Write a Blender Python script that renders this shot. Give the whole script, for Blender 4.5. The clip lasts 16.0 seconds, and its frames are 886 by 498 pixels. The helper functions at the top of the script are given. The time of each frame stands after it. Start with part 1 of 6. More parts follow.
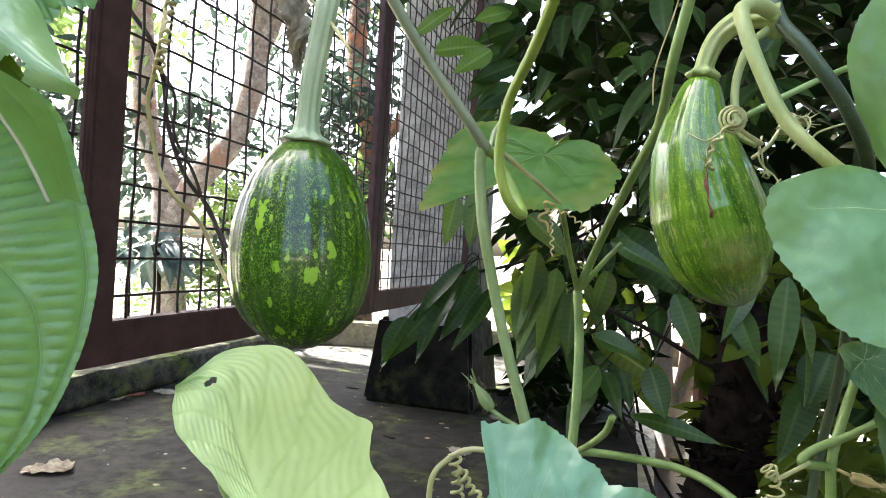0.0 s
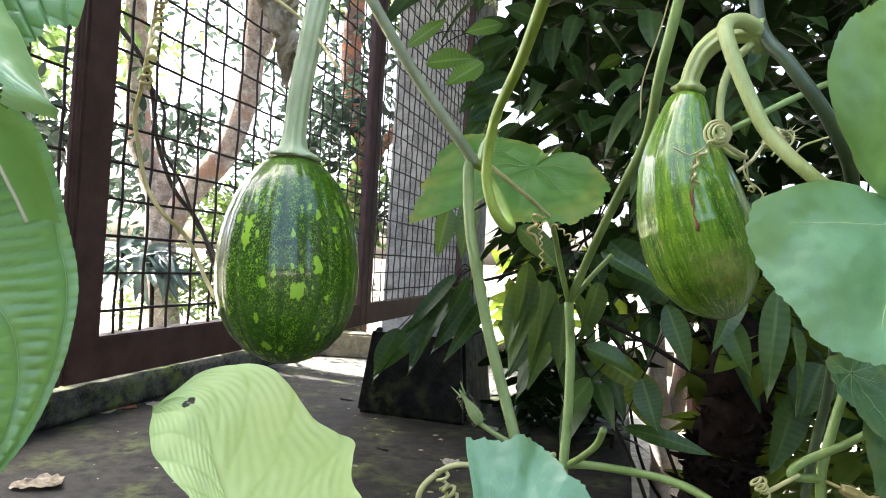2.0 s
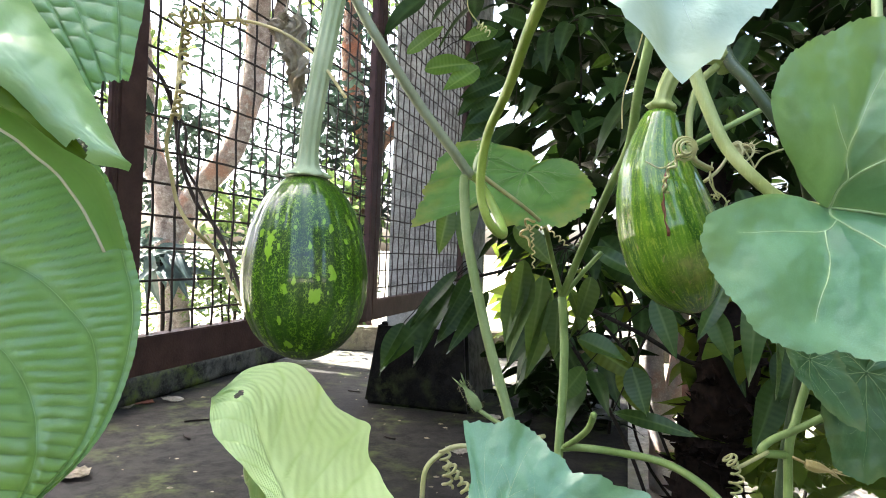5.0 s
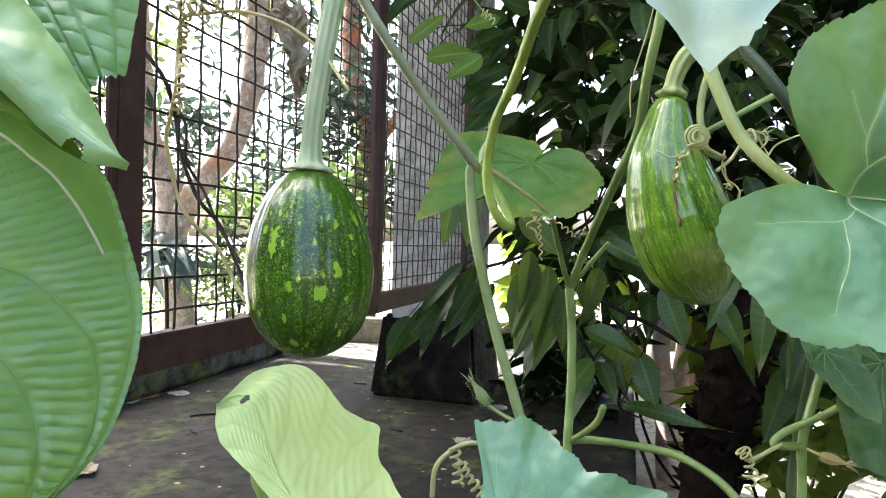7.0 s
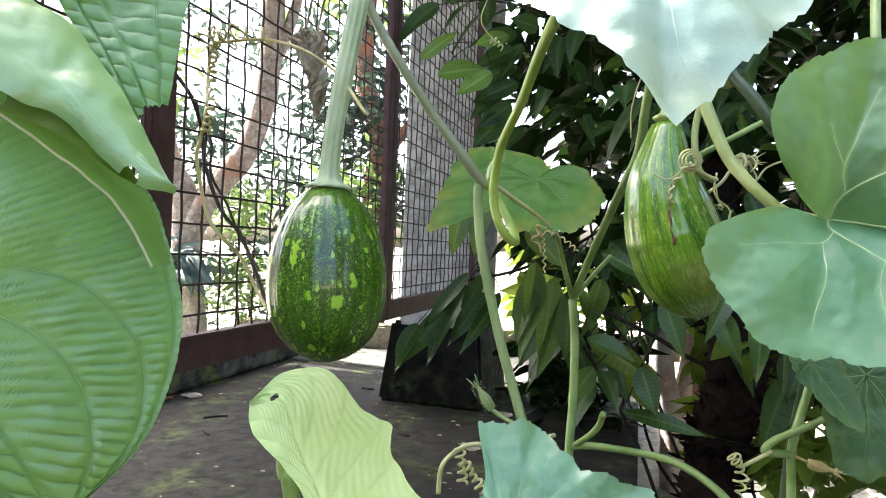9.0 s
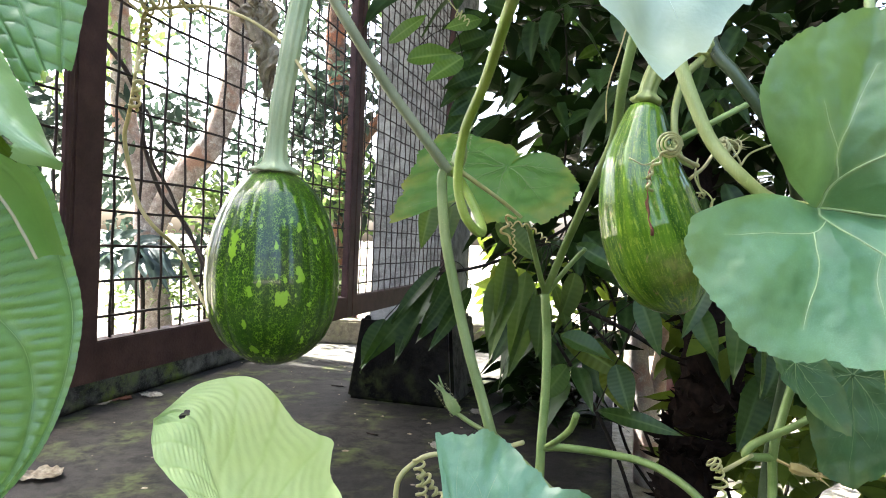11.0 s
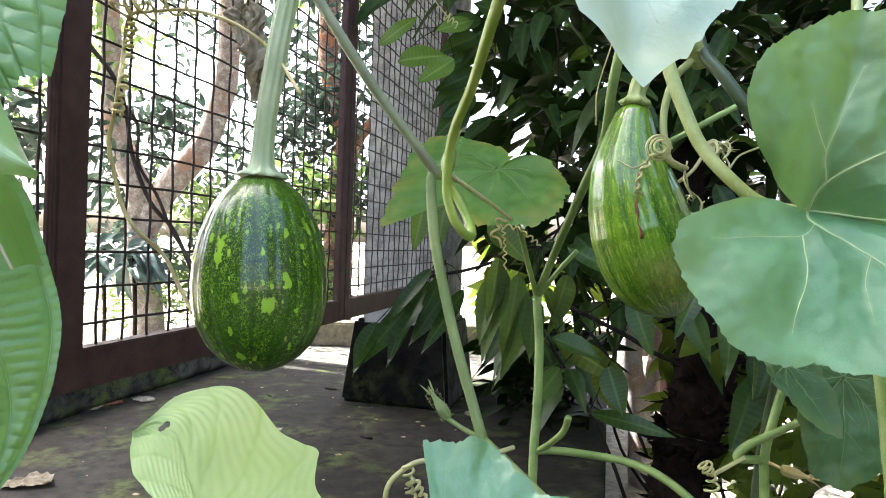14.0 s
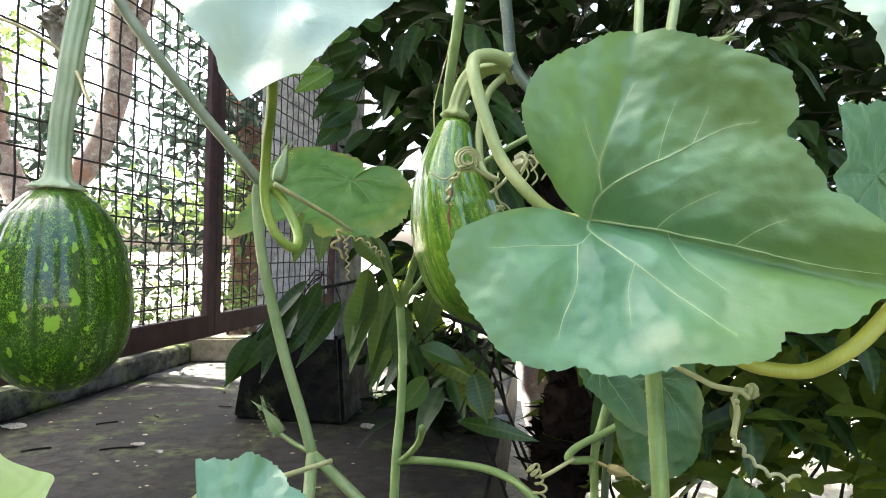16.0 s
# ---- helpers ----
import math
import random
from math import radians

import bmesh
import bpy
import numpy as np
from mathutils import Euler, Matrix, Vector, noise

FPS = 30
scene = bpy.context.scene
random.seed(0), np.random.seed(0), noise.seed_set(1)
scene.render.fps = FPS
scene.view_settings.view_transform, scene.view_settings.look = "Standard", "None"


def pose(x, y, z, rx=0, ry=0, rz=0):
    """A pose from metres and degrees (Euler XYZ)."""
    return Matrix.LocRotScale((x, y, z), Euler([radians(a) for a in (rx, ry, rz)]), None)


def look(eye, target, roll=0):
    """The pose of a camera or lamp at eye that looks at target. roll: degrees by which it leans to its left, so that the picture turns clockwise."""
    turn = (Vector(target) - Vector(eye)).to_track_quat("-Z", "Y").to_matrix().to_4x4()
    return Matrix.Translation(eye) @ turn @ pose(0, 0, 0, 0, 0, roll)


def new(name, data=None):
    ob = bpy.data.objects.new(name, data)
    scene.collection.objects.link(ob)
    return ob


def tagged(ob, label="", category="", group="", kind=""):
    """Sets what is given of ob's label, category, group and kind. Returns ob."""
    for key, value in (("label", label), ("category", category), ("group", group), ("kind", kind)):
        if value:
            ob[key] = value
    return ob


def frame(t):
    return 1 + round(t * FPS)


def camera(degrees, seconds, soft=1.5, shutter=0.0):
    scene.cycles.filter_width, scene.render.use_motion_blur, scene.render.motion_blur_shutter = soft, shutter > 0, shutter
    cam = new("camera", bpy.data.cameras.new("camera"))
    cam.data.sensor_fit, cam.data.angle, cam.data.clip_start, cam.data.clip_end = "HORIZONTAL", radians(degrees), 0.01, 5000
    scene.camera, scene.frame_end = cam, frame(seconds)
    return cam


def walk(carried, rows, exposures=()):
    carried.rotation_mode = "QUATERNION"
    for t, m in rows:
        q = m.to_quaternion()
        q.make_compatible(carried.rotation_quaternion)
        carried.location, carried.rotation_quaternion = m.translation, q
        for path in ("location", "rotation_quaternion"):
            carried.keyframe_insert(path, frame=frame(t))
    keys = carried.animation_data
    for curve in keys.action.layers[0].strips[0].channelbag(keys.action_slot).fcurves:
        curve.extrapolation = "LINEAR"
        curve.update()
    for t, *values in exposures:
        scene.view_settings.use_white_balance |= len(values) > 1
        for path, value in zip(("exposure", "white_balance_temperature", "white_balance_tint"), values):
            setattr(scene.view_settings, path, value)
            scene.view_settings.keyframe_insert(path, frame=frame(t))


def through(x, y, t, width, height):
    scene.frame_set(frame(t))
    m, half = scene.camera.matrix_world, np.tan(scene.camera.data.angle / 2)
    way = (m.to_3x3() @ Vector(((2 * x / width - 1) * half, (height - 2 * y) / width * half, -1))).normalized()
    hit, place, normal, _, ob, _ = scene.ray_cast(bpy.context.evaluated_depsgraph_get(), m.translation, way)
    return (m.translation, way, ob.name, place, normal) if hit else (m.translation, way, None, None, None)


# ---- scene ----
cam = camera(71.0, 16.0, soft=1.0)
# seconds, x, y, z, tilt, lean, turn
PATH = [
    (0, -0.0384, 0.0501, 0.6569, 90.22, -3.48, 1.73),
    (0.5, -0.0354, 0.0489, 0.6576, 90.34, -3.46, 1.63),
    (1, -0.0318, 0.0495, 0.6596, 90.89, -3.11, 1.48),
    (1.5, -0.0285, 0.0498, 0.6624, 91.16, -3.40, 1.41),
    (2, -0.0286, 0.0497, 0.6633, 91.10, -3.28, 1.40),
    (2.5, -0.0256, 0.0500, 0.6678, 90.92, -3.12, 1.10),
    (3, -0.0249, 0.0510, 0.6701, 90.86, -3.01, 0.91),
    (5.5, -0.0224, -0.0522, 0.6839, 89.68, -1.99, 1.82),
    (6, -0.0246, -0.0215, 0.6839, 88.79, -1.62, 1.72),
    (6.5, -0.0268, -0.0212, 0.6873, 89.25, -1.51, 1.62),
    (7, -0.0287, -0.0253, 0.6887, 89.28, -1.52, 1.84),
    (7.5, -0.0229, -0.0322, 0.6878, 88.93, -0.56, 1.57),
    (8, -0.0349, -0.0718, 0.6862, 91.29, -0.32, 3.24),
    (8.5, -0.0306, -0.0853, 0.6870, 89.56, -1.06, 2.89),
    (9, -0.0270, -0.0829, 0.6980, 89.89, -2.26, 2.65),
    (9.5, -0.0272, -0.0852, 0.6930, 89.38, -2.60, 2.61),
    (10, -0.0138, -0.0549, 0.6952, 89.11, -2.02, 1.11),
    (12.5, -0.0054, 0.0081, 0.6949, 89.96, -2.40, 0.29),
    (13, -0.0044, 0.0069, 0.6946, 89.68, -2.35, 0.45),
    (13.5, -0.0036, 0.0010, 0.6955, 89.39, -2.09, 0.28),
    (14, -0.0000, -0.0000, 0.7000, 89.51, -1.99, 0.00),
    (14.5, 0.0048, 0.0032, 0.7039, 90.18, -2.36, -0.61),
    (15, 0.0801, -0.0044, 0.7079, 90.98, -1.83, -3.50),
    (15.5, 0.1297, -0.0071, 0.7060, 90.67, -1.21, -5.62),
    (16, 0.1468, -0.0089, 0.7052, 90.64, -1.20, -6.44),
]
walk(cam, [(t, pose(x, y, z, tilt, 0, turn) @ pose(0, 0, 0, 0, 0, -lean)) for t, x, y, z, tilt, lean, turn in PATH],
     exposures=[(0, 3.32, 6250, 9.0), (16, 3.32, 6250, 9.0)])

# ---- world, sun ----
SUN_AZIMUTH, SUN_ELEVATION = radians(-55), radians(56)
world = bpy.data.worlds.new("sky")
scene.world = world
world.use_nodes = True
wn, wl = world.node_tree.nodes, world.node_tree.links
sky = wn.new("ShaderNodeTexSky")
sky.sky_type = "NISHITA"
sky.sun_disc = False
sky.sun_elevation, sky.sun_rotation = SUN_ELEVATION, SUN_AZIMUTH
sky.air_density, sky.dust_density, sky.ozone_density = 0.8, 7.0, 1.0
wn["Background"].inputs["Strength"].default_value = 0.15
wl.new(sky.outputs[0], wn["Background"].inputs["Color"])
sun_data = bpy.data.lights.new("sun", "SUN")
sun_data.energy, sun_data.angle, sun_data.color = 4.5, radians(0.6), (1.0, 0.95, 0.86)
sun = new("sun", sun_data)
toward = Vector((math.sin(SUN_AZIMUTH) * math.cos(SUN_ELEVATION), math.cos(SUN_AZIMUTH) * math.cos(SUN_ELEVATION), math.sin(SUN_ELEVATION)))
sun.matrix_world = look(toward * 20, (0, 0, 0))


# ---- materials ----
class Nodes:
    """A node material that is put together step by step."""

    def __init__(self, name):
        self.mat = bpy.data.materials.new(name)
        self.mat.use_nodes = True
        self.n, self.l = self.mat.node_tree.nodes, self.mat.node_tree.links
        self.bsdf = self.n["Principled BSDF"]
        self.out = self.n["Material Output"]
        self.coord = self.n.new("ShaderNodeTexCoord")

    def put(self, socket, value):
        if isinstance(value, bpy.types.NodeSocket):
            self.l.new(value, socket)
        else:
            socket.default_value = (*value, 1.0) if isinstance(value, tuple) and len(value) == 3 and socket.type == "RGBA" else value

    def node(self, kind, out=0, props=None, **ins):
        nd = self.n.new(kind)
        for k, v in (props or {}).items():
            if k == "feature":
                nd.feature = v
            elif k == "voronoi_dimensions":
                nd.voronoi_dimensions = v
            else:
                raise KeyError(k)
        for k, v in ins.items():
            self.put(nd.inputs[int(k[1:])] if k[0] == "_" and k[1:].isdigit() else nd.inputs[k.replace("_", " ")], v)
        return nd.outputs[out]

    def scaled(self, vec, loc=None):
        return self.node("ShaderNodeMapping", _0=loc or self.coord.outputs["Object"], Scale=vec)

    def noise(self, scale, detail=4.0, rough=0.55, vec=None, w=0.0):
        return self.node("ShaderNodeTexNoise", Vector=vec or self.coord.outputs["Object"], Scale=scale, Detail=detail, Roughness=rough)

    def ramp(self, fac, *stops):
        nd = self.n.new("ShaderNodeValToRGB")
        el = nd.color_ramp.elements
        while len(el) < len(stops):
            el.new(0.5)
        for e, (p, c) in zip(el, stops):
            e.position, e.color = p, (*c, 1.0) if isinstance(c, tuple) else (c, c, c, 1.0)
        self.put(nd.inputs[0], fac)
        return nd.outputs[0]

    def mix(self, fac, a, b, mode="MIX"):
        nd = self.n.new("ShaderNodeMix")
        nd.data_type, nd.blend_type = "RGBA", mode
        self.put(nd.inputs[0], fac), self.put(nd.inputs[6], a), self.put(nd.inputs[7], b)
        return nd.outputs[2]

    def maths(self, op, a, b=0.0):
        nd = self.n.new("ShaderNodeMath")
        nd.operation = op
        self.put(nd.inputs[0], a), self.put(nd.inputs[1], b)
        return nd.outputs[0]

    def attr(self, name):
        nd = self.n.new("ShaderNodeAttribute")
        nd.attribute_name = name
        return nd.outputs["Fac"]

    def random(self):
        return self.n.new("ShaderNodeObjectInfo").outputs["Random"]

    def island(self):
        return self.n.new("ShaderNodeNewGeometry").outputs["Random Per Island"]

    def bump(self, height, strength=0.3, distance=0.002):
        self.put(self.bsdf.inputs["Normal"], self.node("ShaderNodeBump", Strength=strength, Distance=distance, Height=height))

    def done(self, color, rough, translucent=0.0, through=None, **more):
        self.put(self.bsdf.inputs["Base Color"], color)
        self.put(self.bsdf.inputs["Roughness"], rough)
        for k, v in more.items():
            self.put(self.bsdf.inputs[k.replace("_", " ")], v)
        if translucent:
            tr = self.n.new("ShaderNodeBsdfTranslucent")
            self.put(tr.inputs["Color"], through if through is not None else color)
            mx = self.n.new("ShaderNodeMixShader")
            mx.inputs[0].default_value = translucent
            self.l.new(self.bsdf.outputs[0], mx.inputs[1]), self.l.new(tr.outputs[0], mx.inputs[2]), self.l.new(mx.outputs[0], self.out.inputs[0])
        return self.mat


def leaf_material(name, dark, light, vein, rough, translucent=0.35, blotch=30.0, spec=0.5, old=(0.32, 0.30, 0.05), aged=0.0, each=False, joined=False, coat=0.0, inner=None):
    m = Nodes(name)
    big, fine = m.noise(blotch, 5.0), m.noise(blotch * 14, 3.0)
    col = m.mix(m.ramp(big, (0.3, 0.0), (0.7, 1.0)), dark, light)
    col = m.mix(m.maths("MULTIPLY", m.ramp(fine, (0.35, 0.0), (0.75, 1.0)), 0.25), col, light)
    if each:
        col = m.mix(m.maths("MULTIPLY", m.random(), 0.55), col, tuple(c * 0.45 for c in dark))
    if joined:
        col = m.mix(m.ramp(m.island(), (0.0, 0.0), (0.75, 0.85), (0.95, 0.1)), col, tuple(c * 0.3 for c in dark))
    if aged:
        rim = m.maths("MULTIPLY", m.ramp(m.attr("rim"), (0.72, 0.0), (1.0, 1.0)), m.ramp(m.noise(blotch * 0.7), (0.42, 0.0), (0.62, 1.0)))
        col = m.mix(m.maths("MULTIPLY", rim, aged), col, old)
    if coat:
        col = m.mix(m.maths("MULTIPLY", m.ramp(m.noise(4.5, 2.0), (0.42, 0.0), (0.70, 1.0)), 0.45), col, (light[0] * 1.15, light[1] * 0.78, light[2] * 0.35))
    if inner:
        # Olive tint stands for light coming through the leaf from behind
        col = m.mix(m.maths("MULTIPLY", m.attr("backlight"), m.ramp(m.noise(7.0, 3.0), (0.3, 0.5), (0.7, 0.9))), col, (0.125, 0.21, 0.024))
    specks = m.ramp(m.noise(blotch * 5, 2.0), (0.74, 0.0), (0.80, 1.0))
    col = m.mix(m.maths("MULTIPLY", specks, 0.35), col, tuple(c * 0.5 + 0.08 for c in light))
    if coat:
        cells = m.node("ShaderNodeTexVoronoi", props={"feature": "DISTANCE_TO_EDGE"}, Scale=170.0)
        net = m.maths("MULTIPLY", m.ramp(cells, (0.0, 1.0), (0.07, 0.0)), m.ramp(big, (0.35, 0.1), (0.6, 0.4)))
        col = m.mix(net, col, tuple(min(1.0, c * 1.6 + 0.03) for c in light))
    col = m.mix(m.attr("vein"), col, vein)
    m.bump(m.maths("ADD", m.maths("ADD", fine, m.maths("MULTIPLY", m.noise(blotch * 4.0, 3.0), 1.5 if coat else 0.0)), m.maths("MULTIPLY", m.attr("vein"), 0.6)), 0.45, 0.0012)
    through = m.mix(0.5, col, inner or (light[0] * 1.35, light[1] * 1.3, light[2] * 0.75))
    return m.done(col, m.maths("ADD", m.maths("MULTIPLY", big, 0.2), rough - 0.1), translucent, through, Specular_IOR_Level=spec, Coat_Weight=coat, Coat_Roughness=0.42)


def stem_material(name, dark, light, rough=0.45, streak=900.0):
    m = Nodes(name)
    n1 = m.noise(14.0, 5.0)
    n2 = m.noise(1.0, 3.0, vec=m.scaled((streak, streak, 30.0)))
    col = m.mix(m.ramp(n1, (0.35, 0.0), (0.65, 1.0)), dark, light)
    col = m.mix(m.maths("MULTIPLY", m.ramp(n2, (0.5, 0.0), (0.7, 1.0)), 0.12), col, tuple(min(1, c * 1.7 + 0.03) for c in light))
    m.bump(n2, 0.15, 0.001)
    return m.done(col, rough, 0.12)


def concrete_material(name, dark, light, rough=0.8, moss=0.0, stain=2.2, spec=0.12):
    m = Nodes(name)
    big, mid, fine = m.noise(stain, 6.0), m.noise(18.0, 6.0, 0.65), m.noise(220.0, 3.0, 0.7)
    col = m.mix(m.ramp(big, (0.32, 0.0), (0.68, 1.0)), dark, light)
    col = m.mix(m.maths("MULTIPLY", m.ramp(mid, (0.38, 1.0), (0.58, 0.0)), 0.75), col, tuple(c * 0.45 for c in dark))
    col = m.mix(m.maths("MULTIPLY", m.ramp(fine, (0.52, 0.0), (0.72, 1.0)), 0.5), col, tuple(min(1, c * 1.5) for c in light))
    if moss:
        green = m.maths("MULTIPLY", m.ramp(m.noise(5.0, 5.0), (0.5, 0.0), (0.66, 1.0)), m.ramp(mid, (0.4, 0.0), (0.6, 1.0)))
        col = m.mix(m.maths("MULTIPLY", green, moss), col, (0.10, 0.13, 0.025))
    m.bump(m.maths("ADD", mid, m.maths("MULTIPLY", fine, 0.4)), 0.5, 0.006)
    return m.done(col, m.maths("ADD", m.maths("MULTIPLY", big, 0.2), rough - 0.05), Specular_IOR_Level=spec)


def gourd_material(name, base, deep, speck, blotch_color, kind):
    m = Nodes(name)
    around, along = m.attr("around"), m.attr("along")
    rib = m.attr("rib")
    warp = m.node("ShaderNodeTexNoise", 1, Vector=m.coord.outputs["Object"], Scale=55.0, Detail=4.0)
    grain = m.noise(190.0, 4.0)
    col = m.mix(m.ramp(m.noise(11.0, 4.0), (0.35, 0.0), (0.65, 1.0)), base, deep)
    if kind == "spotted":
        # fine pale network, strongest in bands that run from stalk to flower end
        net = m.node("ShaderNodeTexVoronoi", props={"feature": "DISTANCE_TO_EDGE"}, Vector=m.scaled((1.0, 1.0, 0.7)), Scale=390.0)
        dots = m.node("ShaderNodeTexVoronoi", 0, Vector=m.scaled((1.0, 1.0, 0.6)), Scale=330.0)
        lines = m.maths("MULTIPLY", m.ramp(net, (0.02, 1.0), (0.13, 0.0)), m.ramp(grain, (0.40, 0.0), (0.60, 1.0)))
        flecks = m.maths("MULTIPLY", m.ramp(dots, (0.16, 1.0), (0.34, 0.0)), m.ramp(m.noise(260.0, 2.0), (0.45, 0.0), (0.6, 1.0)))
        fleck = m.maths("MAXIMUM", lines, flecks)
        band = m.ramp(m.noise(1.0, 3.0, vec=m.node("ShaderNodeCombineXYZ", X=m.maths("MULTIPLY", around, 13.0), Y=m.maths("MULTIPLY", along, 1.6), Z=7.0)), (0.36, 0.12), (0.60, 0.9))
        col = m.mix(m.maths("MULTIPLY", fleck, band), col, speck)
        col = m.mix(m.maths("MULTIPLY", m.ramp(rib, (0.0, 1.0), (0.45, 0.0)), 0.45), col, deep)
        for wide, high, seed, least, size in ((13.0, 11.0, 0.0, 0.62, 0.40), (26.0, 21.0, 5.0, 0.70, 0.36)):
            pos = m.node("ShaderNodeCombineXYZ", X=m.maths("ADD", m.maths("MULTIPLY", around, wide), seed), Y=m.maths("MULTIPLY", along, high), Z=seed)
            wavy = m.mix(0.9, pos, warp, "ADD")
            cell = m.node("ShaderNodeTexVoronoi", 0, props={"voronoi_dimensions": "2D"}, Vector=wavy, Scale=1.0, Randomness=1.0)
            which = m.node("ShaderNodeTexVoronoi", 1, props={"voronoi_dimensions": "2D"}, Vector=wavy, Scale=1.0, Randomness=1.0)
            tint = m.node("ShaderNodeSeparateColor", 0, Color=which)
            limit = m.maths("MULTIPLY", m.maths("SUBTRACT", tint, least), size / (1.0 - least))
            ragged = m.maths("ADD", m.maths("SUBTRACT", limit, cell), m.maths("MULTIPLY", m.maths("SUBTRACT", grain, 0.5), 0.45))
            spot = m.maths("MULTIPLY", m.ramp(ragged, (0.0, 0.0), (0.06, 1.0)), m.ramp(along, (0.22, 0.1), (0.40, 1.0)))
            col = m.mix(m.maths("MULTIPLY", spot, 0.85), col, blotch_color)
    else:
        streak = m.noise(1.0, 4.0, vec=m.node("ShaderNodeCombineXYZ", X=m.maths("MULTIPLY", around, 20.0), Y=m.maths("MULTIPLY", along, 2.6), Z=0.0))
        col = m.mix(m.ramp(streak, (0.36, 0.0), (0.66, 1.0)), col, speck)
        dash = m.noise(1.0, 4.0, vec=m.node("ShaderNodeCombineXYZ", X=m.maths("MULTIPLY", around, 60.0), Y=m.maths("MULTIPLY", along, 16.0), Z=3.0))
        col = m.mix(m.maths("MULTIPLY", m.ramp(dash, (0.54, 0.0), (0.64, 1.0)), 0.7), col, blotch_color)
        dots = m.noise(420.0, 3.0)
        col = m.mix(m.maths("MULTIPLY", m.ramp(dots, (0.55, 0.0), (0.68, 1.0)), 0.55), col, blotch_color)
        col = m.mix(m.maths("MULTIPLY", m.ramp(rib, (0.0, 1.0), (0.3, 0.0)), 0.35), col, deep)
        gap = m.n.new("ShaderNodeVectorMath")
        gap.operation = "DISTANCE"
        m.put(gap.inputs[0], m.coord.outputs["Object"]), m.put(gap.inputs[1], (0.285, 0.785, 0.672))
        patch = gap.outputs["Value"]
        col = m.mix(m.maths("MULTIPLY", m.ramp(patch, (0.012, 0.75), (0.042, 0.0)), m.ramp(m.noise(60.0, 4.0), (0.35, 0.2), (0.65, 1.0))), col, (0.26, 0.27, 0.075))
        # dry scuffs of the rind and the browned flower end
        scuff = m.maths("MULTIPLY", m.ramp(m.noise(1.0, 5.0, vec=m.scaled((70.0, 70.0, 22.0))), (0.63, 0.0), (0.70, 1.0)), m.ramp(grain, (0.4, 0.0), (0.55, 1.0)))
        col = m.mix(m.maths("MULTIPLY", scuff, 0.7), col, (0.30, 0.22, 0.10))
        col = m.mix(m.ramp(along, (0.972, 0.0), (0.99, 1.0)), col, (0.13, 0.08, 0.035))
    scar = m.ramp(m.noise(300.0, 2.0), (0.72, 0.0), (0.78, 1.0))
    col = m.mix(m.maths("MULTIPLY", scar, 0.25), col, (0.5, 0.5, 0.4))
    m.bump(m.maths("ADD", m.noise(48.0, 3.0), m.maths("MULTIPLY", grain, 0.6)), 0.4, 0.0024)
    return m.done(col, m.maths("ADD", m.maths("MULTIPLY", grain, 0.2), 0.28), Specular_IOR_Level=0.2, Coat_Weight=0.75 if kind == "spotted" else 0.95, Coat_Roughness=0.13 if kind == "spotted" else 0.06)


def bark_material(name, dark, light, patch, lichen):
    m = Nodes(name)
    big, mid, fine = m.noise(5.0, 4.0), m.noise(24.0, 6.0, 0.7), m.noise(130.0, 4.0, 0.7)
    col = m.mix(m.ramp(mid, (0.34, 0.0), (0.62, 1.0)), dark, light)
    col = m.mix(m.ramp(big, (0.52, 0.0), (0.60, 1.0)), col, patch)
    col = m.mix(m.maths("MULTIPLY", m.ramp(m.noise(17.0, 5.0, 0.7), (0.56, 0.0), (0.64, 1.0)), 0.8), col, lichen)
    col = m.mix(m.maths("MULTIPLY", m.ramp(fine, (0.5, 1.0), (0.62, 0.0)), 0.35), col, tuple(c * 0.4 for c in dark))
    m.bump(m.maths("ADD", mid, m.maths("MULTIPLY", fine, 0.5)), 0.9, 0.012)
    return m.done(col, 0.9, Specular_IOR_Level=0.15)


def simple_material(name, dark, light, rough, scale=40.0, metallic=0.0, bump=0.3, translucent=0.0, each=0.0, spec=0.25):
    m = Nodes(name)
    n1, n2 = m.noise(scale, 5.0), m.noise(scale * 9, 3.0)
    col = m.mix(m.ramp(n1, (0.3, 0.0), (0.7, 1.0)), dark, light)
    col = m.mix(m.maths("MULTIPLY", m.ramp(n2, (0.5, 0.0), (0.75, 1.0)), 0.3), col, tuple(c * 0.6 for c in dark))
    if each:
        col = m.mix(m.maths("MULTIPLY", m.island(), each), col, tuple(c * 0.35 for c in dark))
    m.bump(m.maths("ADD", n1, n2), bump, 0.003)
    return m.done(col, rough, translucent, Metallic=metallic, Specular_IOR_Level=spec)


# Floor darkened to match its shade; the pale slab is the sunlit copy
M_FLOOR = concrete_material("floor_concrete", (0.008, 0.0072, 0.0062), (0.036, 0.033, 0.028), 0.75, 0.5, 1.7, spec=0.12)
M_PILLAR = concrete_material("pillar_concrete", (0.22, 0.22, 0.21), (0.42, 0.42, 0.40), 0.85)
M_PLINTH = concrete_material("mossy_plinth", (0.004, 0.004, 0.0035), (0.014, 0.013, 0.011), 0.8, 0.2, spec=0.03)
# Paler concrete that paints the light on one side of the foot
M_FOOT_LIT_SIDE = concrete_material("lit_foot_side", (0.07, 0.067, 0.06), (0.20, 0.195, 0.18), 0.85, 0.15, 5.0, spec=0.05)
M_KERB = concrete_material("kerb_concrete", (0.022, 0.021, 0.015), (0.11, 0.105, 0.085), 0.85, 0.95, 7.0, spec=0.05)
M_GROUND = concrete_material("garden_soil", (0.30, 0.27, 0.20), (0.48, 0.44, 0.36), 0.9, 0.6, 0.8)
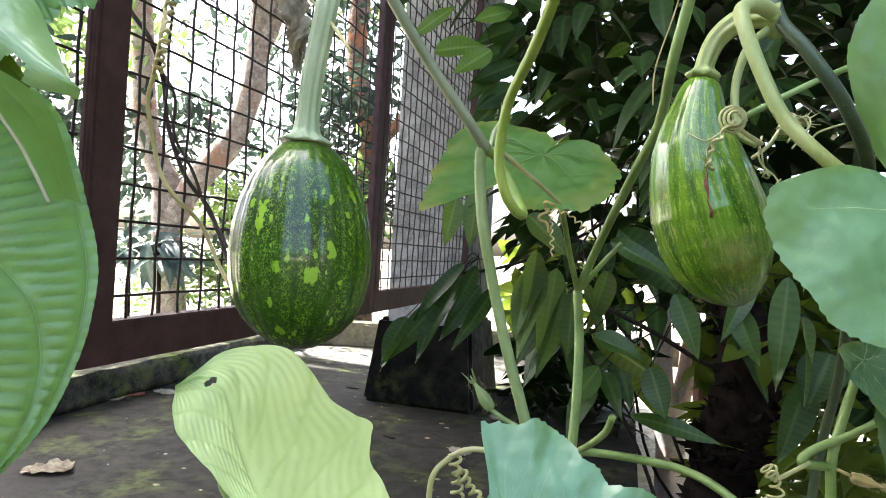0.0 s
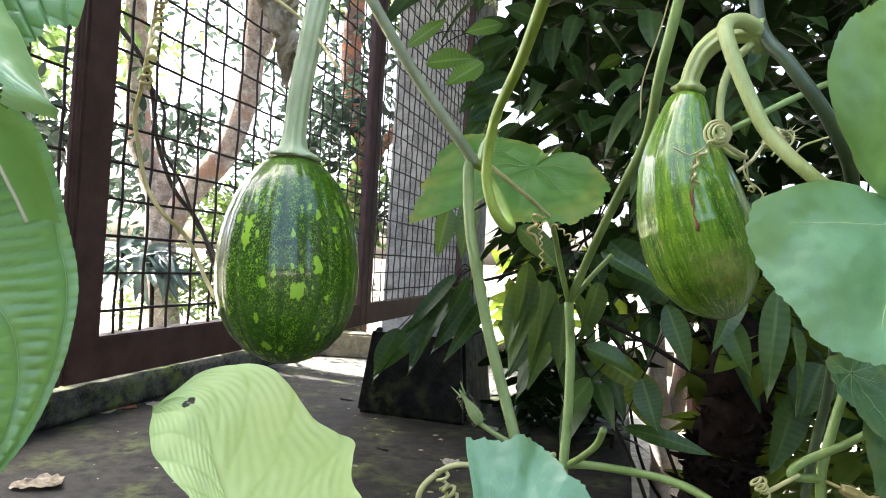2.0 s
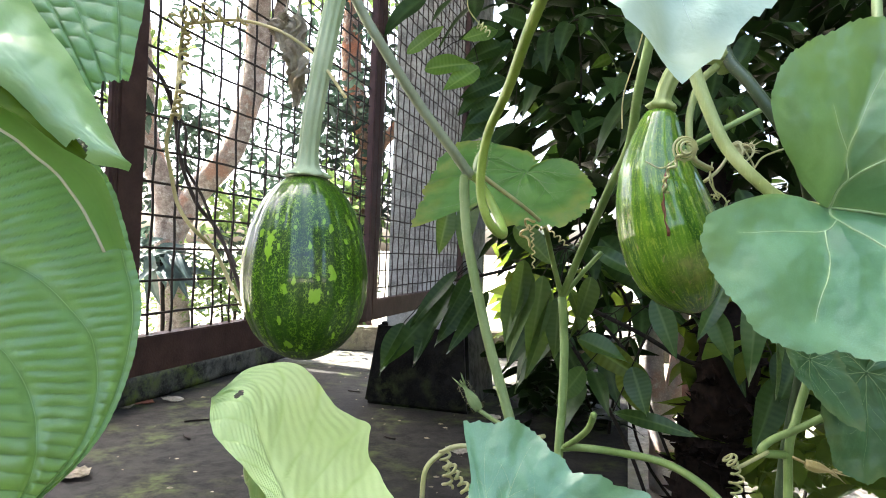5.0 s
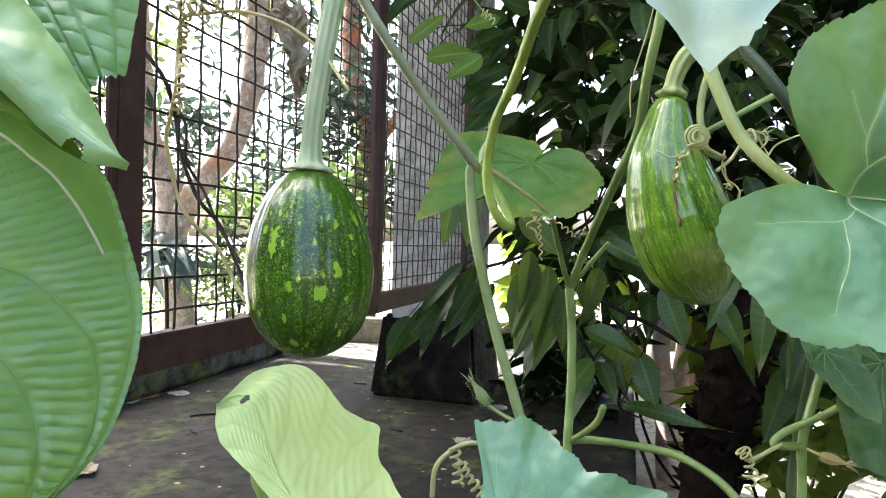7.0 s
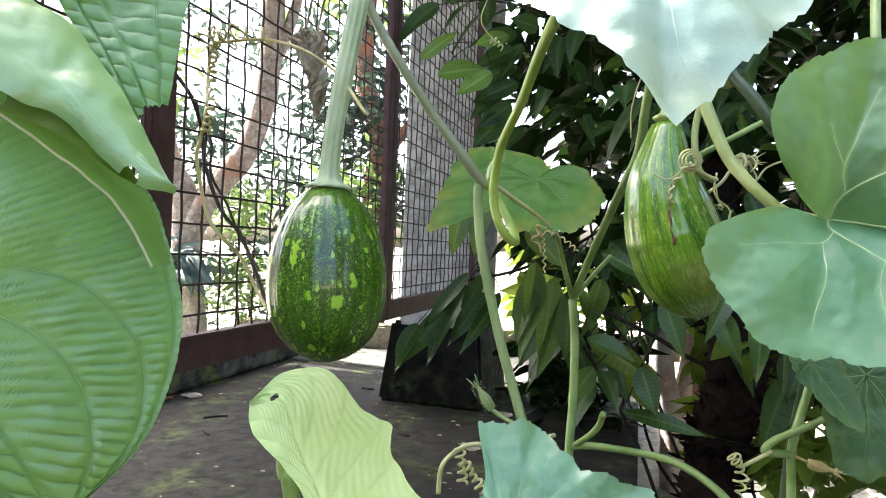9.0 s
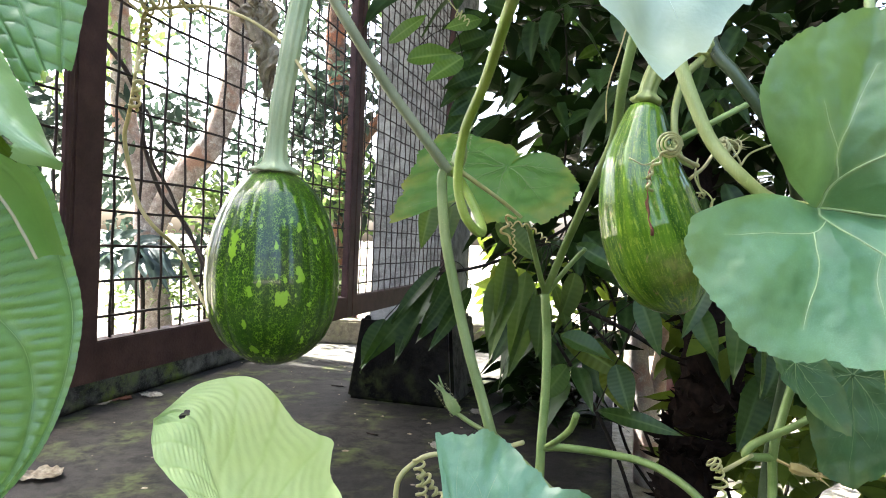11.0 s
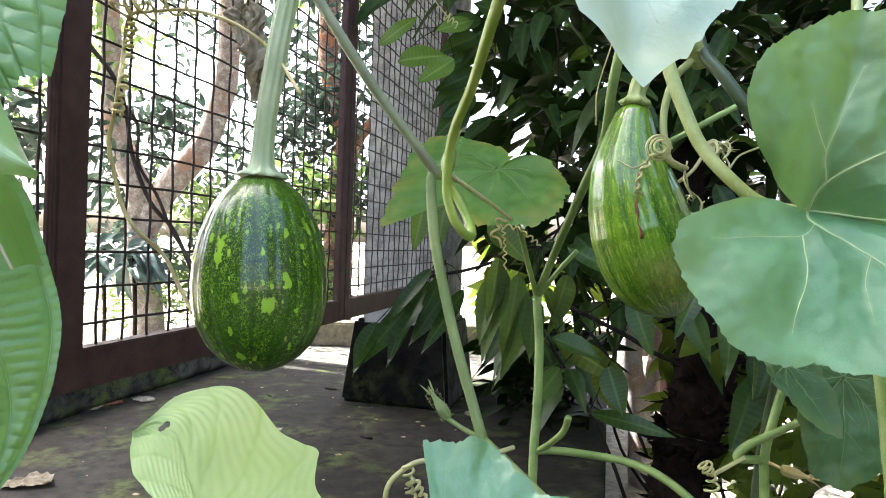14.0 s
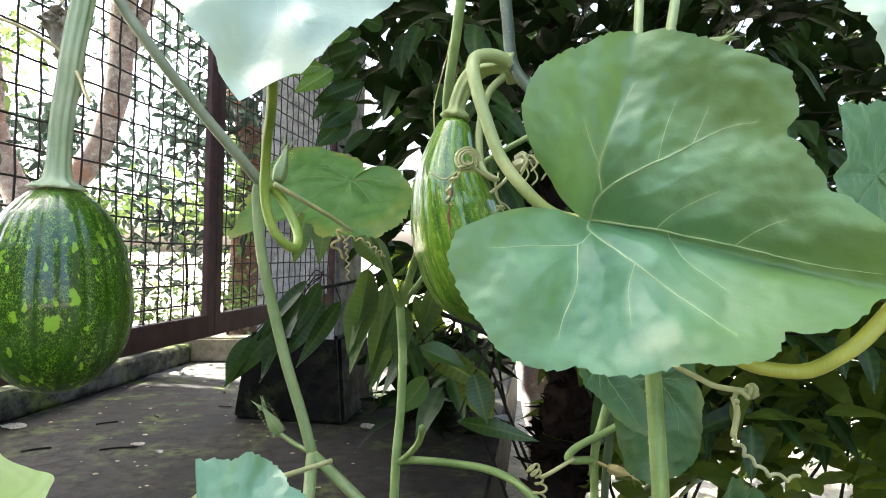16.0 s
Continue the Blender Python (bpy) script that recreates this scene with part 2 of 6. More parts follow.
M_PAINT = simple_material("brown_paint", (0.044, 0.022, 0.020), (0.080, 0.041, 0.037), 0.6, 30.0, 0.0, 0.25)
M_WIRE = simple_material("dark_wire", (0.016, 0.011, 0.010), (0.035, 0.02, 0.016), 0.5, 60.0)
M_GOURD = gourd_material("spotted_rind", (0.024, 0.078, 0.003), (0.007, 0.030, 0.001), (0.22, 0.40, 0.018), (0.24, 0.43, 0.025), "spotted")
M_GOURD_PALE = gourd_material("striped_rind", (0.040, 0.125, 0.004), (0.014, 0.062, 0.003), (0.115, 0.235, 0.009), (0.24, 0.35, 0.03), "striped")
M_PEDUNCLE = stem_material("peduncle", (0.28, 0.36, 0.18), (0.43, 0.50, 0.31), 0.5)
M_STEM = stem_material("green_stem", (0.165, 0.235, 0.075), (0.275, 0.35, 0.145))
M_STEM_GREY = stem_material("grey_stem", (0.21, 0.245, 0.145), (0.34, 0.38, 0.255))
M_STEM_BRIGHT = stem_material("bright_stem", (0.20, 0.31, 0.04), (0.34, 0.45, 0.09))
M_STEM_BLUE = stem_material("blue_green_stem", (0.030, 0.052, 0.020), (0.062, 0.092, 0.040))
M_STEM_GREEN = stem_material("fresh_stem", (0.13, 0.21, 0.045), (0.25, 0.35, 0.11))
M_STEM_PALE = stem_material("pale_stem", (0.23, 0.29, 0.085), (0.36, 0.41, 0.16))
M_STEM_YELLOW = stem_material("yellow_stem", (0.36, 0.36, 0.04), (0.5, 0.5, 0.09))
M_TENDRIL = stem_material("tendril", (0.33, 0.33, 0.12), (0.52, 0.50, 0.26))
M_TENDRIL_OLD = stem_material("old_tendril", (0.36, 0.29, 0.09), (0.56, 0.48, 0.24))
M_BROWN_VINE = stem_material("brown_vine", (0.035, 0.022, 0.016), (0.07, 0.05, 0.04), 0.7)
M_DRY = simple_material("dry_leaf", (0.16, 0.125, 0.08), (0.46, 0.40, 0.29), 0.85, 50.0, 0.0, 0.5, 0.2)
M_DRY_PALE = simple_material("pale_dry_leaf", (0.22, 0.20, 0.15), (0.40, 0.37, 0.31), 0.85, 50.0, 0.0, 0.4, 0.2)
M_RUST = simple_material("rust_leaf", (0.18, 0.07, 0.04), (0.30, 0.13, 0.08), 0.8, 40.0, 0.0, 0.4, 0.2)
M_SQUASH_LEAF = leaf_material("squash_leaf", (0.050, 0.160, 0.056), (0.120, 0.285, 0.145), (0.34, 0.47, 0.20), 0.45, 0.36, 11.0, 0.65, aged=0.15, coat=0.35, inner=(0.26, 0.42, 0.04))
M_TEAL_LEAF = leaf_material("teal_squash_leaf", (0.050, 0.165, 0.075), (0.115, 0.26, 0.135), (0.28, 0.42, 0.27), 0.36, 0.26, 14.0, 0.8, aged=0.1, coat=0.4)
M_SQUASH_LEAF_THIN = leaf_material("thin_squash_leaf", (0.058, 0.155, 0.026), (0.105, 0.235, 0.045), (0.20, 0.30, 0.11), 0.5, 0.45, 22.0, 0.35, aged=0.8)
# The dark third colour paints shade into the creases between ridges
M_RIDGED_LEAF = leaf_material("ridged_leaf", (0.074, 0.180, 0.046), (0.112, 0.240, 0.080), (0.036, 0.105, 0.016), 0.44, 0.22, 10.0, 0.6, coat=0.3)
M_SMOOTH_LEAF = leaf_material("smooth_leaf", (0.14, 0.27, 0.085), (0.20, 0.345, 0.135), (0.24, 0.40, 0.17), 0.36, 0.25, 9.0, 0.8, coat=0.6)
# Darker copy of the squash leaf: shade is put into the colour
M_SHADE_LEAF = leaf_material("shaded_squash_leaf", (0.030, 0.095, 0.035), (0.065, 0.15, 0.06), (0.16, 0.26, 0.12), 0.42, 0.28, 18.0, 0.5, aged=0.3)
M_VEIN = stem_material("leaf_vein", (0.21, 0.33, 0.13), (0.30, 0.41, 0.20), 0.5)
M_LARGE_VEIN = stem_material("large_leaf_vein", (0.30, 0.43, 0.19), (0.41, 0.54, 0.28), 0.5)
M_PALE_VEIN = stem_material("pale_vein", (0.33, 0.46, 0.18), (0.42, 0.54, 0.25), 0.5)
# Veins paled to go with the leaf whose sky sheen is painted
M_SHEEN_VEIN = stem_material("sheen_vein", (0.42, 0.52, 0.43), (0.55, 0.64, 0.55), 0.5)
M_THIN_VEIN = stem_material("thin_vein", (0.10, 0.18, 0.05), (0.16, 0.25, 0.08), 0.5)
M_RIM = stem_material("leaf_rim", (0.45, 0.42, 0.28), (0.60, 0.55, 0.40), 0.6)
M_RIDGE_VEIN = stem_material("ridge_vein", (0.12, 0.24, 0.08), (0.18, 0.31, 0.12), 0.5)
# Dark olive that holds the shade of the leaf's fold in its colour
M_FOLD_SHADE = leaf_material("fold_shade_leaf", (0.045, 0.085, 0.004), (0.075, 0.125, 0.007), (0.05, 0.09, 0.01), 0.55, 0.3, 12.0, 0.2)
M_RIM_LEAF = leaf_material("rim_leaf", (0.13, 0.26, 0.055), (0.20, 0.35, 0.085), (0.5, 0.55, 0.35), 0.45, 0.45, 12.0, 0.4)
M_PALE_LEAF = leaf_material("pale_leaf", (0.33, 0.46, 0.18), (0.45, 0.58, 0.29), (0.295, 0.43, 0.155), 0.5, 0.42, 12.0, 0.4)
M_SHRUB_LEAF = leaf_material("shrub_leaf", (0.011, 0.030, 0.006), (0.030, 0.066, 0.012), (0.055, 0.095, 0.028), 0.40, 0.24, 26.0, 0.2, each=True)
M_GLOSSY_LEAF = leaf_material("glossy_shrub_leaf", (0.028, 0.07, 0.012), (0.06, 0.125, 0.025), (0.11, 0.17, 0.05), 0.34, 0.35, 26.0, 0.4, each=True)
# Brighter copy for low shrub leaves: the light is put into the colour
M_LOW_CLOUD = leaf_material("lit_low_shrub_leaf", (0.060, 0.115, 0.014), (0.17, 0.24, 0.034), (0.05, 0.09, 0.03), 0.46, 0.5, 26.0, 0.2, joined=True)
# Near-black copy: the shade inside the shrub is put into the colour
M_SHRUB_CLOUD = leaf_material("shade_dark_shrub_leaf", (0.007, 0.019, 0.004), (0.020, 0.044, 0.008), (0.05, 0.09, 0.03), 0.46, 0.2, 26.0, 0.12, joined=True)
M_OLIVE_LEAF = leaf_material("olive_shrub_leaf", (0.055, 0.105, 0.020), (0.095, 0.16, 0.035), (0.14, 0.20, 0.06), 0.42, 0.42, 26.0, 0.3, each=True)
M_YOUNG_LEAF = leaf_material("young_shrub_leaf", (0.045, 0.11, 0.012), (0.10, 0.20, 0.025), (0.2, 0.3, 0.08), 0.4, 0.45, 26.0)
# Brighter yellow-green: light from behind is put into the leaf colour
M_BACKLIT_LEAF = leaf_material("yellow_green_leaf", (0.06, 0.11, 0.016), (0.15, 0.21, 0.035), (0.2, 0.3, 0.08), 0.45, 0.5, 26.0, 0.3, joined=True)
M_TWIG = simple_material("dark_twig", (0.012, 0.010, 0.008), (0.03, 0.024, 0.018), 0.7, 60.0, spec=0.08)
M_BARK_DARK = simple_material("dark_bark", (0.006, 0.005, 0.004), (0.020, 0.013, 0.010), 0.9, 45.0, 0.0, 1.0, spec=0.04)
M_BARK = bark_material("pinkish_bark", (0.26, 0.20, 0.18), (0.60, 0.52, 0.49), (0.48, 0.29, 0.22), (0.76, 0.73, 0.70))
M_BARK_RED = bark_material("reddish_bark", (0.10, 0.06, 0.045), (0.28, 0.17, 0.12), (0.42, 0.17, 0.09), (0.45, 0.40, 0.34))
M_BARK_PALE = bark_material("pale_pink_bark", (0.55, 0.47, 0.43), (0.78, 0.72, 0.68), (0.62, 0.44, 0.37), (0.82, 0.80, 0.77))
# Squash leaf paled: the sheen of the sky is put into its colour
M_SHEEN_LEAF = leaf_material("sky_sheen_squash_leaf", (0.20, 0.31, 0.24), (0.33, 0.44, 0.37), (0.42, 0.52, 0.42), 0.38, 0.30, 14.0, 0.6, aged=0.4)
M_BLUE_LEAF = leaf_material("blue_green_plant", (0.03, 0.055, 0.055), (0.075, 0.12, 0.12), (0.10, 0.15, 0.14), 0.35, 0.2, 16.0, 0.5, each=True)
M_TREE_LEAF = simple_material("tree_leaf", (0.020, 0.038, 0.028), (0.055, 0.085, 0.060), 0.45, 3.0, 0.0, 0.1, 0.35, each=0.6)
M_TREE_LEAF_LIGHT = simple_material("light_tree_leaf", (0.12, 0.20, 0.05), (0.22, 0.32, 0.10), 0.5, 3.0, 0.0, 0.1, 0.4, each=0.4)
M_PINK = simple_material("pink_paint", (0.34, 0.15, 0.13), (0.45, 0.22, 0.19), 0.7, 8.0)
M_WALL = simple_material("dull_wall", (0.04, 0.045, 0.036), (0.075, 0.08, 0.065), 0.9, 2.0)
M_ROOF = simple_material("roof_underside", (0.16, 0.15, 0.14), (0.24, 0.23, 0.21), 0.9, 6.0)


# ---- mesh helpers ----
def mesh_of(name, verts, faces, smooth=True, attrs=None):
    me = bpy.data.meshes.new(name)
    me.from_pydata([tuple(v) for v in verts], [], faces)
    if smooth:
        me.polygons.foreach_set("use_smooth", [True] * len(me.polygons))
    for key, values in (attrs or {}).items():
        me.attributes.new(key, "FLOAT", "POINT").data.foreach_set("value", [float(v) for v in values])
    me.update()
    return me


def part(name, data, material, parent=None, label="", m=None):
    """Links a mesh (or a bmesh) as one object, under its thing if there is one."""
    if isinstance(data, bmesh.types.BMesh):
        me = bpy.data.meshes.new(name)
        data.to_mesh(me)
        data.free()
        data = me
    if material and not data.materials:
        data.materials.append(material)
    ob = new(name, data)
    if parent is not None:
        ob.parent = parent
        ob.matrix_parent_inverse = parent.matrix_world.inverted()
    if m is not None:
        ob.matrix_basis = m
    if label:
        ob["label"] = label
    return ob


def thing(name, label, category, at=(0, 0, 0), group="", kind=""):
    ob = new(name)
    ob.empty_display_size = 0.02
    ob.location = at
    bpy.context.view_layer.update()
    return tagged(ob, label, category, group, kind)


def box(bm, center, size, turn=0.0, bevel=0.0):
    m = Matrix.Translation(center) @ Matrix.Rotation(turn, 4, "Z") @ Matrix.Diagonal((*size, 1))
    made = bmesh.ops.create_cube(bm, size=1.0, matrix=m)["verts"]
    if bevel:
        edges = list({e for v in made for e in v.link_edges})
        bmesh.ops.bevel(bm, geom=edges, offset=bevel, segments=2, affect="EDGES")
    return bm


def spline(points, steps=8):
    """A smooth curve through the points."""
    p = [Vector(q) for q in points]
    p = [p[0] * 2 - p[1], *p, p[-1] * 2 - p[-2]]
    out = []
    for k in range(1, len(p) - 2):
        a, b, c, d = p[k - 1:k + 3]
        for i in range(steps):
            t = i / steps
            out.append(0.5 * (2 * b + (c - a) * t + (2 * a - 5 * b + 4 * c - d) * t * t + (3 * b - a - 3 * c + d) * t ** 3))
    return out + [p[-2]]


def frames_along(path):
    """Tangent, side and up at every point of a path, without twist."""
    out, side = [], None
    for k, q in enumerate(path):
        tan = (path[min(k + 1, len(path) - 1)] - path[max(k - 1, 0)]).normalized()
        if side is None:
            side = tan.cross(Vector((0.31, 0.87, 0.39))).normalized()
        side = (side - tan * side.dot(tan)).normalized()
        out.append((tan, side, tan.cross(side)))
    return out


def tube_mesh(name, path, radius, sides=10, ridges=0, depth=0.0, attrs=False):
    """A tube along a path; radius is a number or a function of the way 0..1 along it; ridges run along it."""
    verts, faces, around, along, rib = [], [], [], [], []
    n = len(path)
    for k, (q, (tan, a, b)) in enumerate(zip(path, frames_along(path))):
        s = k / (n - 1)
        r = radius(s) if callable(radius) else radius
        for i in range(sides):
            ang = 2 * math.pi * i / sides
            rr = r * (1 + depth * math.cos(ridges * ang)) if ridges else r
            verts.append(q + (a * math.cos(ang) + b * math.sin(ang)) * rr)
    for k in range(n - 1):
        for i in range(sides):
            j = (i + 1) % sides
            faces.append((k * sides + i, k * sides + j, (k + 1) * sides + j, (k + 1) * sides + i))
    faces.append(tuple(range(sides))[::-1])
    faces.append(tuple(range((n - 1) * sides, n * sides)))
    return mesh_of(name, verts, faces)


def hair_mesh(name, path, radius, count, length, seed):
    """Short bristles that stand off a stem."""
    rng = random.Random(seed)
    fr = frames_along(path)
    verts, faces = [], []
    for _ in range(count):
        k = rng.uniform(0, len(path) - 1.001)
        i, f = int(k), k - int(k)
        q = path[i].lerp(path[i + 1], f)
        tan, a, b = fr[i]
        r = radius(k / (len(path) - 1)) if callable(radius) else radius
        ang = rng.uniform(0, 6.283)
        out = a * math.cos(ang) + b * math.sin(ang)
        foot = q + out * r * 0.95
        tip = foot + (out + tan * rng.uniform(-0.3, 0.3)) * length * rng.uniform(0.5, 1.2)
        w = tan * 0.00022
        v = out.cross(tan) * 0.00022
        i0 = len(verts)
        verts += [foot + w, foot - w * 0.5 + v, foot - w * 0.5 - v, tip]
        faces += [(i0, i0 + 1, i0 + 3), (i0 + 1, i0 + 2, i0 + 3), (i0 + 2, i0, i0 + 3)]
    return mesh_of(name, verts, faces, False)


def placed(center, toward_point, normal):
    """A frame at center with y towards a point and z as near as can be to normal."""
    y = (Vector(toward_point) - Vector(center)).normalized()
    z = Vector(normal)
    z = (z - y * z.dot(y)).normalized()
    x = y.cross(z)
    m = Matrix((x, y, z)).transposed().to_4x4()
    m.translation = center
    return m


COMMON_LOBES = ((0, 1.0), (18, 0.82), (34, 0.70), (58, 0.74), (95, 0.68), (130, 0.62), (160, 0.52), (172, 0.30), (180, 0.08))
VEIN_ANGLES = (0.0, 40.0, -38.0, 84.0, -80.0, 138.0, -135.0)


class SquashLeaf:
    """A broad lobed leaf with its stalk's joint at the origin, the middle lobe along y and the deep notch opposite."""

    def __init__(self, size, seed, lobes=COMMON_LOBES, lobes_low=None, wave=0.06, cup=0.10, teeth=0.02, droop=0.0, ways=VEIN_ANGLES, crease=0.03, trough=0.0, net=None, fold=None):
        self.ways, self.crease, self.trough, self.fold = ways, crease, trough, fold
        # a net of veins: curves of (along, across) in shares of the size, the first ones thickest
        self.net = [[(v.x, v.y) for v in spline([(a, c, 0) for a, c in line], 10)] for line in net or ()]
        self.net_points = np.array([q for line in self.net for q in line])
        self.net_rank = [k for k, line in enumerate(self.net) for _ in line]
        self.size, self.seed, self.wave, self.cup, self.teeth, self.droop = size, seed, wave, cup, teeth, droop
        self.high, self.low = tuple(zip(*lobes)), tuple(zip(*(lobes_low or lobes)))
        rng = random.Random(seed)
        self.phase = [rng.uniform(0, 6.28) for _ in range(6)]

    def reach(self, th):
        """How far the edge lies from the joint in a direction."""
        angles, radii = self.low if th > 0 else self.high
        r = np.interp(abs(math.degrees(th)), angles, radii) * self.size
        calm = 0.25 if self.net else 1.0
        return r * (1 + calm * (0.02 * math.sin(9 * th + self.phase[0]) + 0.012 * math.sin(23 * th + self.phase[1])))

    def place(self, th, rho, tooth=0.0):
        size = self.size
        d = self.reach(th) * rho * (1 + tooth)
        x, y = d * math.sin(th), d * math.cos(th)
        near, mask = 9.0, 0.0
        if self.net:
            gaps = (self.net_points[:, 0] - y / size) ** 2 + (self.net_points[:, 1] - x / size) ** 2
            best = int(gaps.argmin())
            near = float(gaps[best]) ** 0.5
            mask = (0.62 if self.net_rank[best] < 4 else 0.30) * math.exp(-(near / 0.007) ** 2)
        for a in () if self.net else self.ways:
            t = math.radians(a)
            lg, ac = x * math.sin(t) + y * math.cos(t), abs(x * math.cos(t) - y * math.sin(t))
            if lg > 0:
                near = min(near, ac / size)
                mask = max(mask, 0.6 * math.exp(-(ac / (size * (0.005 * (1 - 0.75 * rho) + 0.001))) ** 2))
                # side veins leave the main ones at a slant
                turn = (lg - ac * 1.3 - 3.0 * ac * ac / size) / (size * 0.19) + 0.3 * math.sin(a)
                if ac < 0.40 * lg + 0.02 * size:
                    side = abs(turn - round(turn)) * size * 0.19
                    mask = max(mask, 0.34 * math.exp(-(side / (size * 0.0035)) ** 2) * (1 - 0.6 * rho))
        z = self.cup * size * rho ** 2 * 0.6
        z += self.wave * size * rho ** 2 * (math.sin(3 * th + self.phase[2]) + 0.5 * math.sin(6 * th + self.phase[3]) + 0.35 * rho ** 3 * math.sin(15 * th + self.phase[4]))
        z += self.crease * size * (1 - math.exp(-(near / 0.075) ** 2)) * (1 - 0.4 * rho)
        z += (0.010 if self.net else 0.012) * size * noise.noise((x / size * 11, y / size * 11, self.seed)) + (0.006 * size * noise.noise((x / size * 26, y / size * 26, self.seed)) if self.net else 0.0) + 0.05 * size * noise.noise((x / size * 2.8, y / size * 2.8, self.seed + 7))
        z -= self.droop * y * abs(y) / size
        z += self.trough * x * x / size
        if self.fold:
            # both halves rise steeply from the midrib and turn forward again beside the notch
            flank, back = self.fold[0] if x < 0 else self.fold[1]
            z += 0.042 * (1 - math.exp(-abs(x) / 0.035)) + flank * abs(x) + back * max(0.0, -y)
        return Vector((x, y, z)), min(1.0, mask)

    def blade(self, rings=46, rays=360):
        verts, faces, vein, rim, backlight = [], [], [], [], []
        for k in range(rings + 1):
            rho = (k / rings) ** 0.85
            for i in range(rays):
                saw = (i * 0.207 + 0.25 * math.sin(i * 0.7)) % 1.0
                q, mask = self.place(-math.pi + 2 * math.pi * (i + 0.5) / rays, rho, self.teeth * (saw - 0.5) * 2 * rho ** 8)
                verts.append(q), vein.append(mask), rim.append(rho)
                # backlight on the upper half and the outer tip is painted as olive
                backlight.append(min(1.0, max(0.0, -2.6 * q.x / self.size, 1.5 * q.y / self.size - 0.35)))
                if k:
                    faces.append(((k - 1) * rays + i, (k - 1) * rays + (i + 1) % rays, k * rays + (i + 1) % rays, k * rays + i))
        return mesh_of("blade", verts, faces, True, {"vein": vein, "rim": rim, "backlight": backlight})

    def veins(self):
        """The main veins, and the side veins that leave them."""
        lift = Vector((0, 0, 0.0002))
        for k, line in enumerate(self.net):
            path = []
            for a, c in line:
                th, d = math.atan2(c, a), math.hypot(a, c) * self.size
                path.append(self.place(th, d / self.reach(th))[0] + lift)
            thick = 0.0038 if k < 3 else 0.0019 if k < 6 else 0.0009
            yield tube_mesh("vein", path, lambda s: self.size * (thick * (1 - s) ** 0.7 + 0.0003), 6)
        for a in () if self.net else self.ways:
            bend = 8.0 * math.sin(a * 1.7 + self.seed)
            way = lambda f: math.radians(a + bend * f * f)
            path = [self.place(way(k / 24), 0.02 + 0.84 * k / 24)[0] + lift for k in range(25)]
            yield tube_mesh("vein", path, lambda s: self.size * (0.0024 * (1 - s) + 0.0003), 6)
            for n, (start, side) in enumerate(((0.20, 1), (0.30, -1), (0.46, 1), (0.54, -1))):
                swing = side * (17.0 + 4.0 * math.sin(n + a))
                path = [self.place(way(start + 0.3 * k / 12) + math.radians(swing * (k / 12) ** 0.8), 0.02 + 0.84 * (start + 0.34 * k / 12))[0] + lift for k in range(13)]
                yield tube_mesh("vein", path, lambda s: self.size * (0.0011 * (1 - s) + 0.0002), 5)


def resampled(points, n):
    path = spline(points, 12)
    d = [0.0]
    for a, b in zip(path, path[1:]):
        d.append(d[-1] + (b - a).length)
    return [Vector([float(np.interp(d[-1] * k / n, d, [q[c] for q in path])) for c in range(3)]) for k in range(n + 1)]


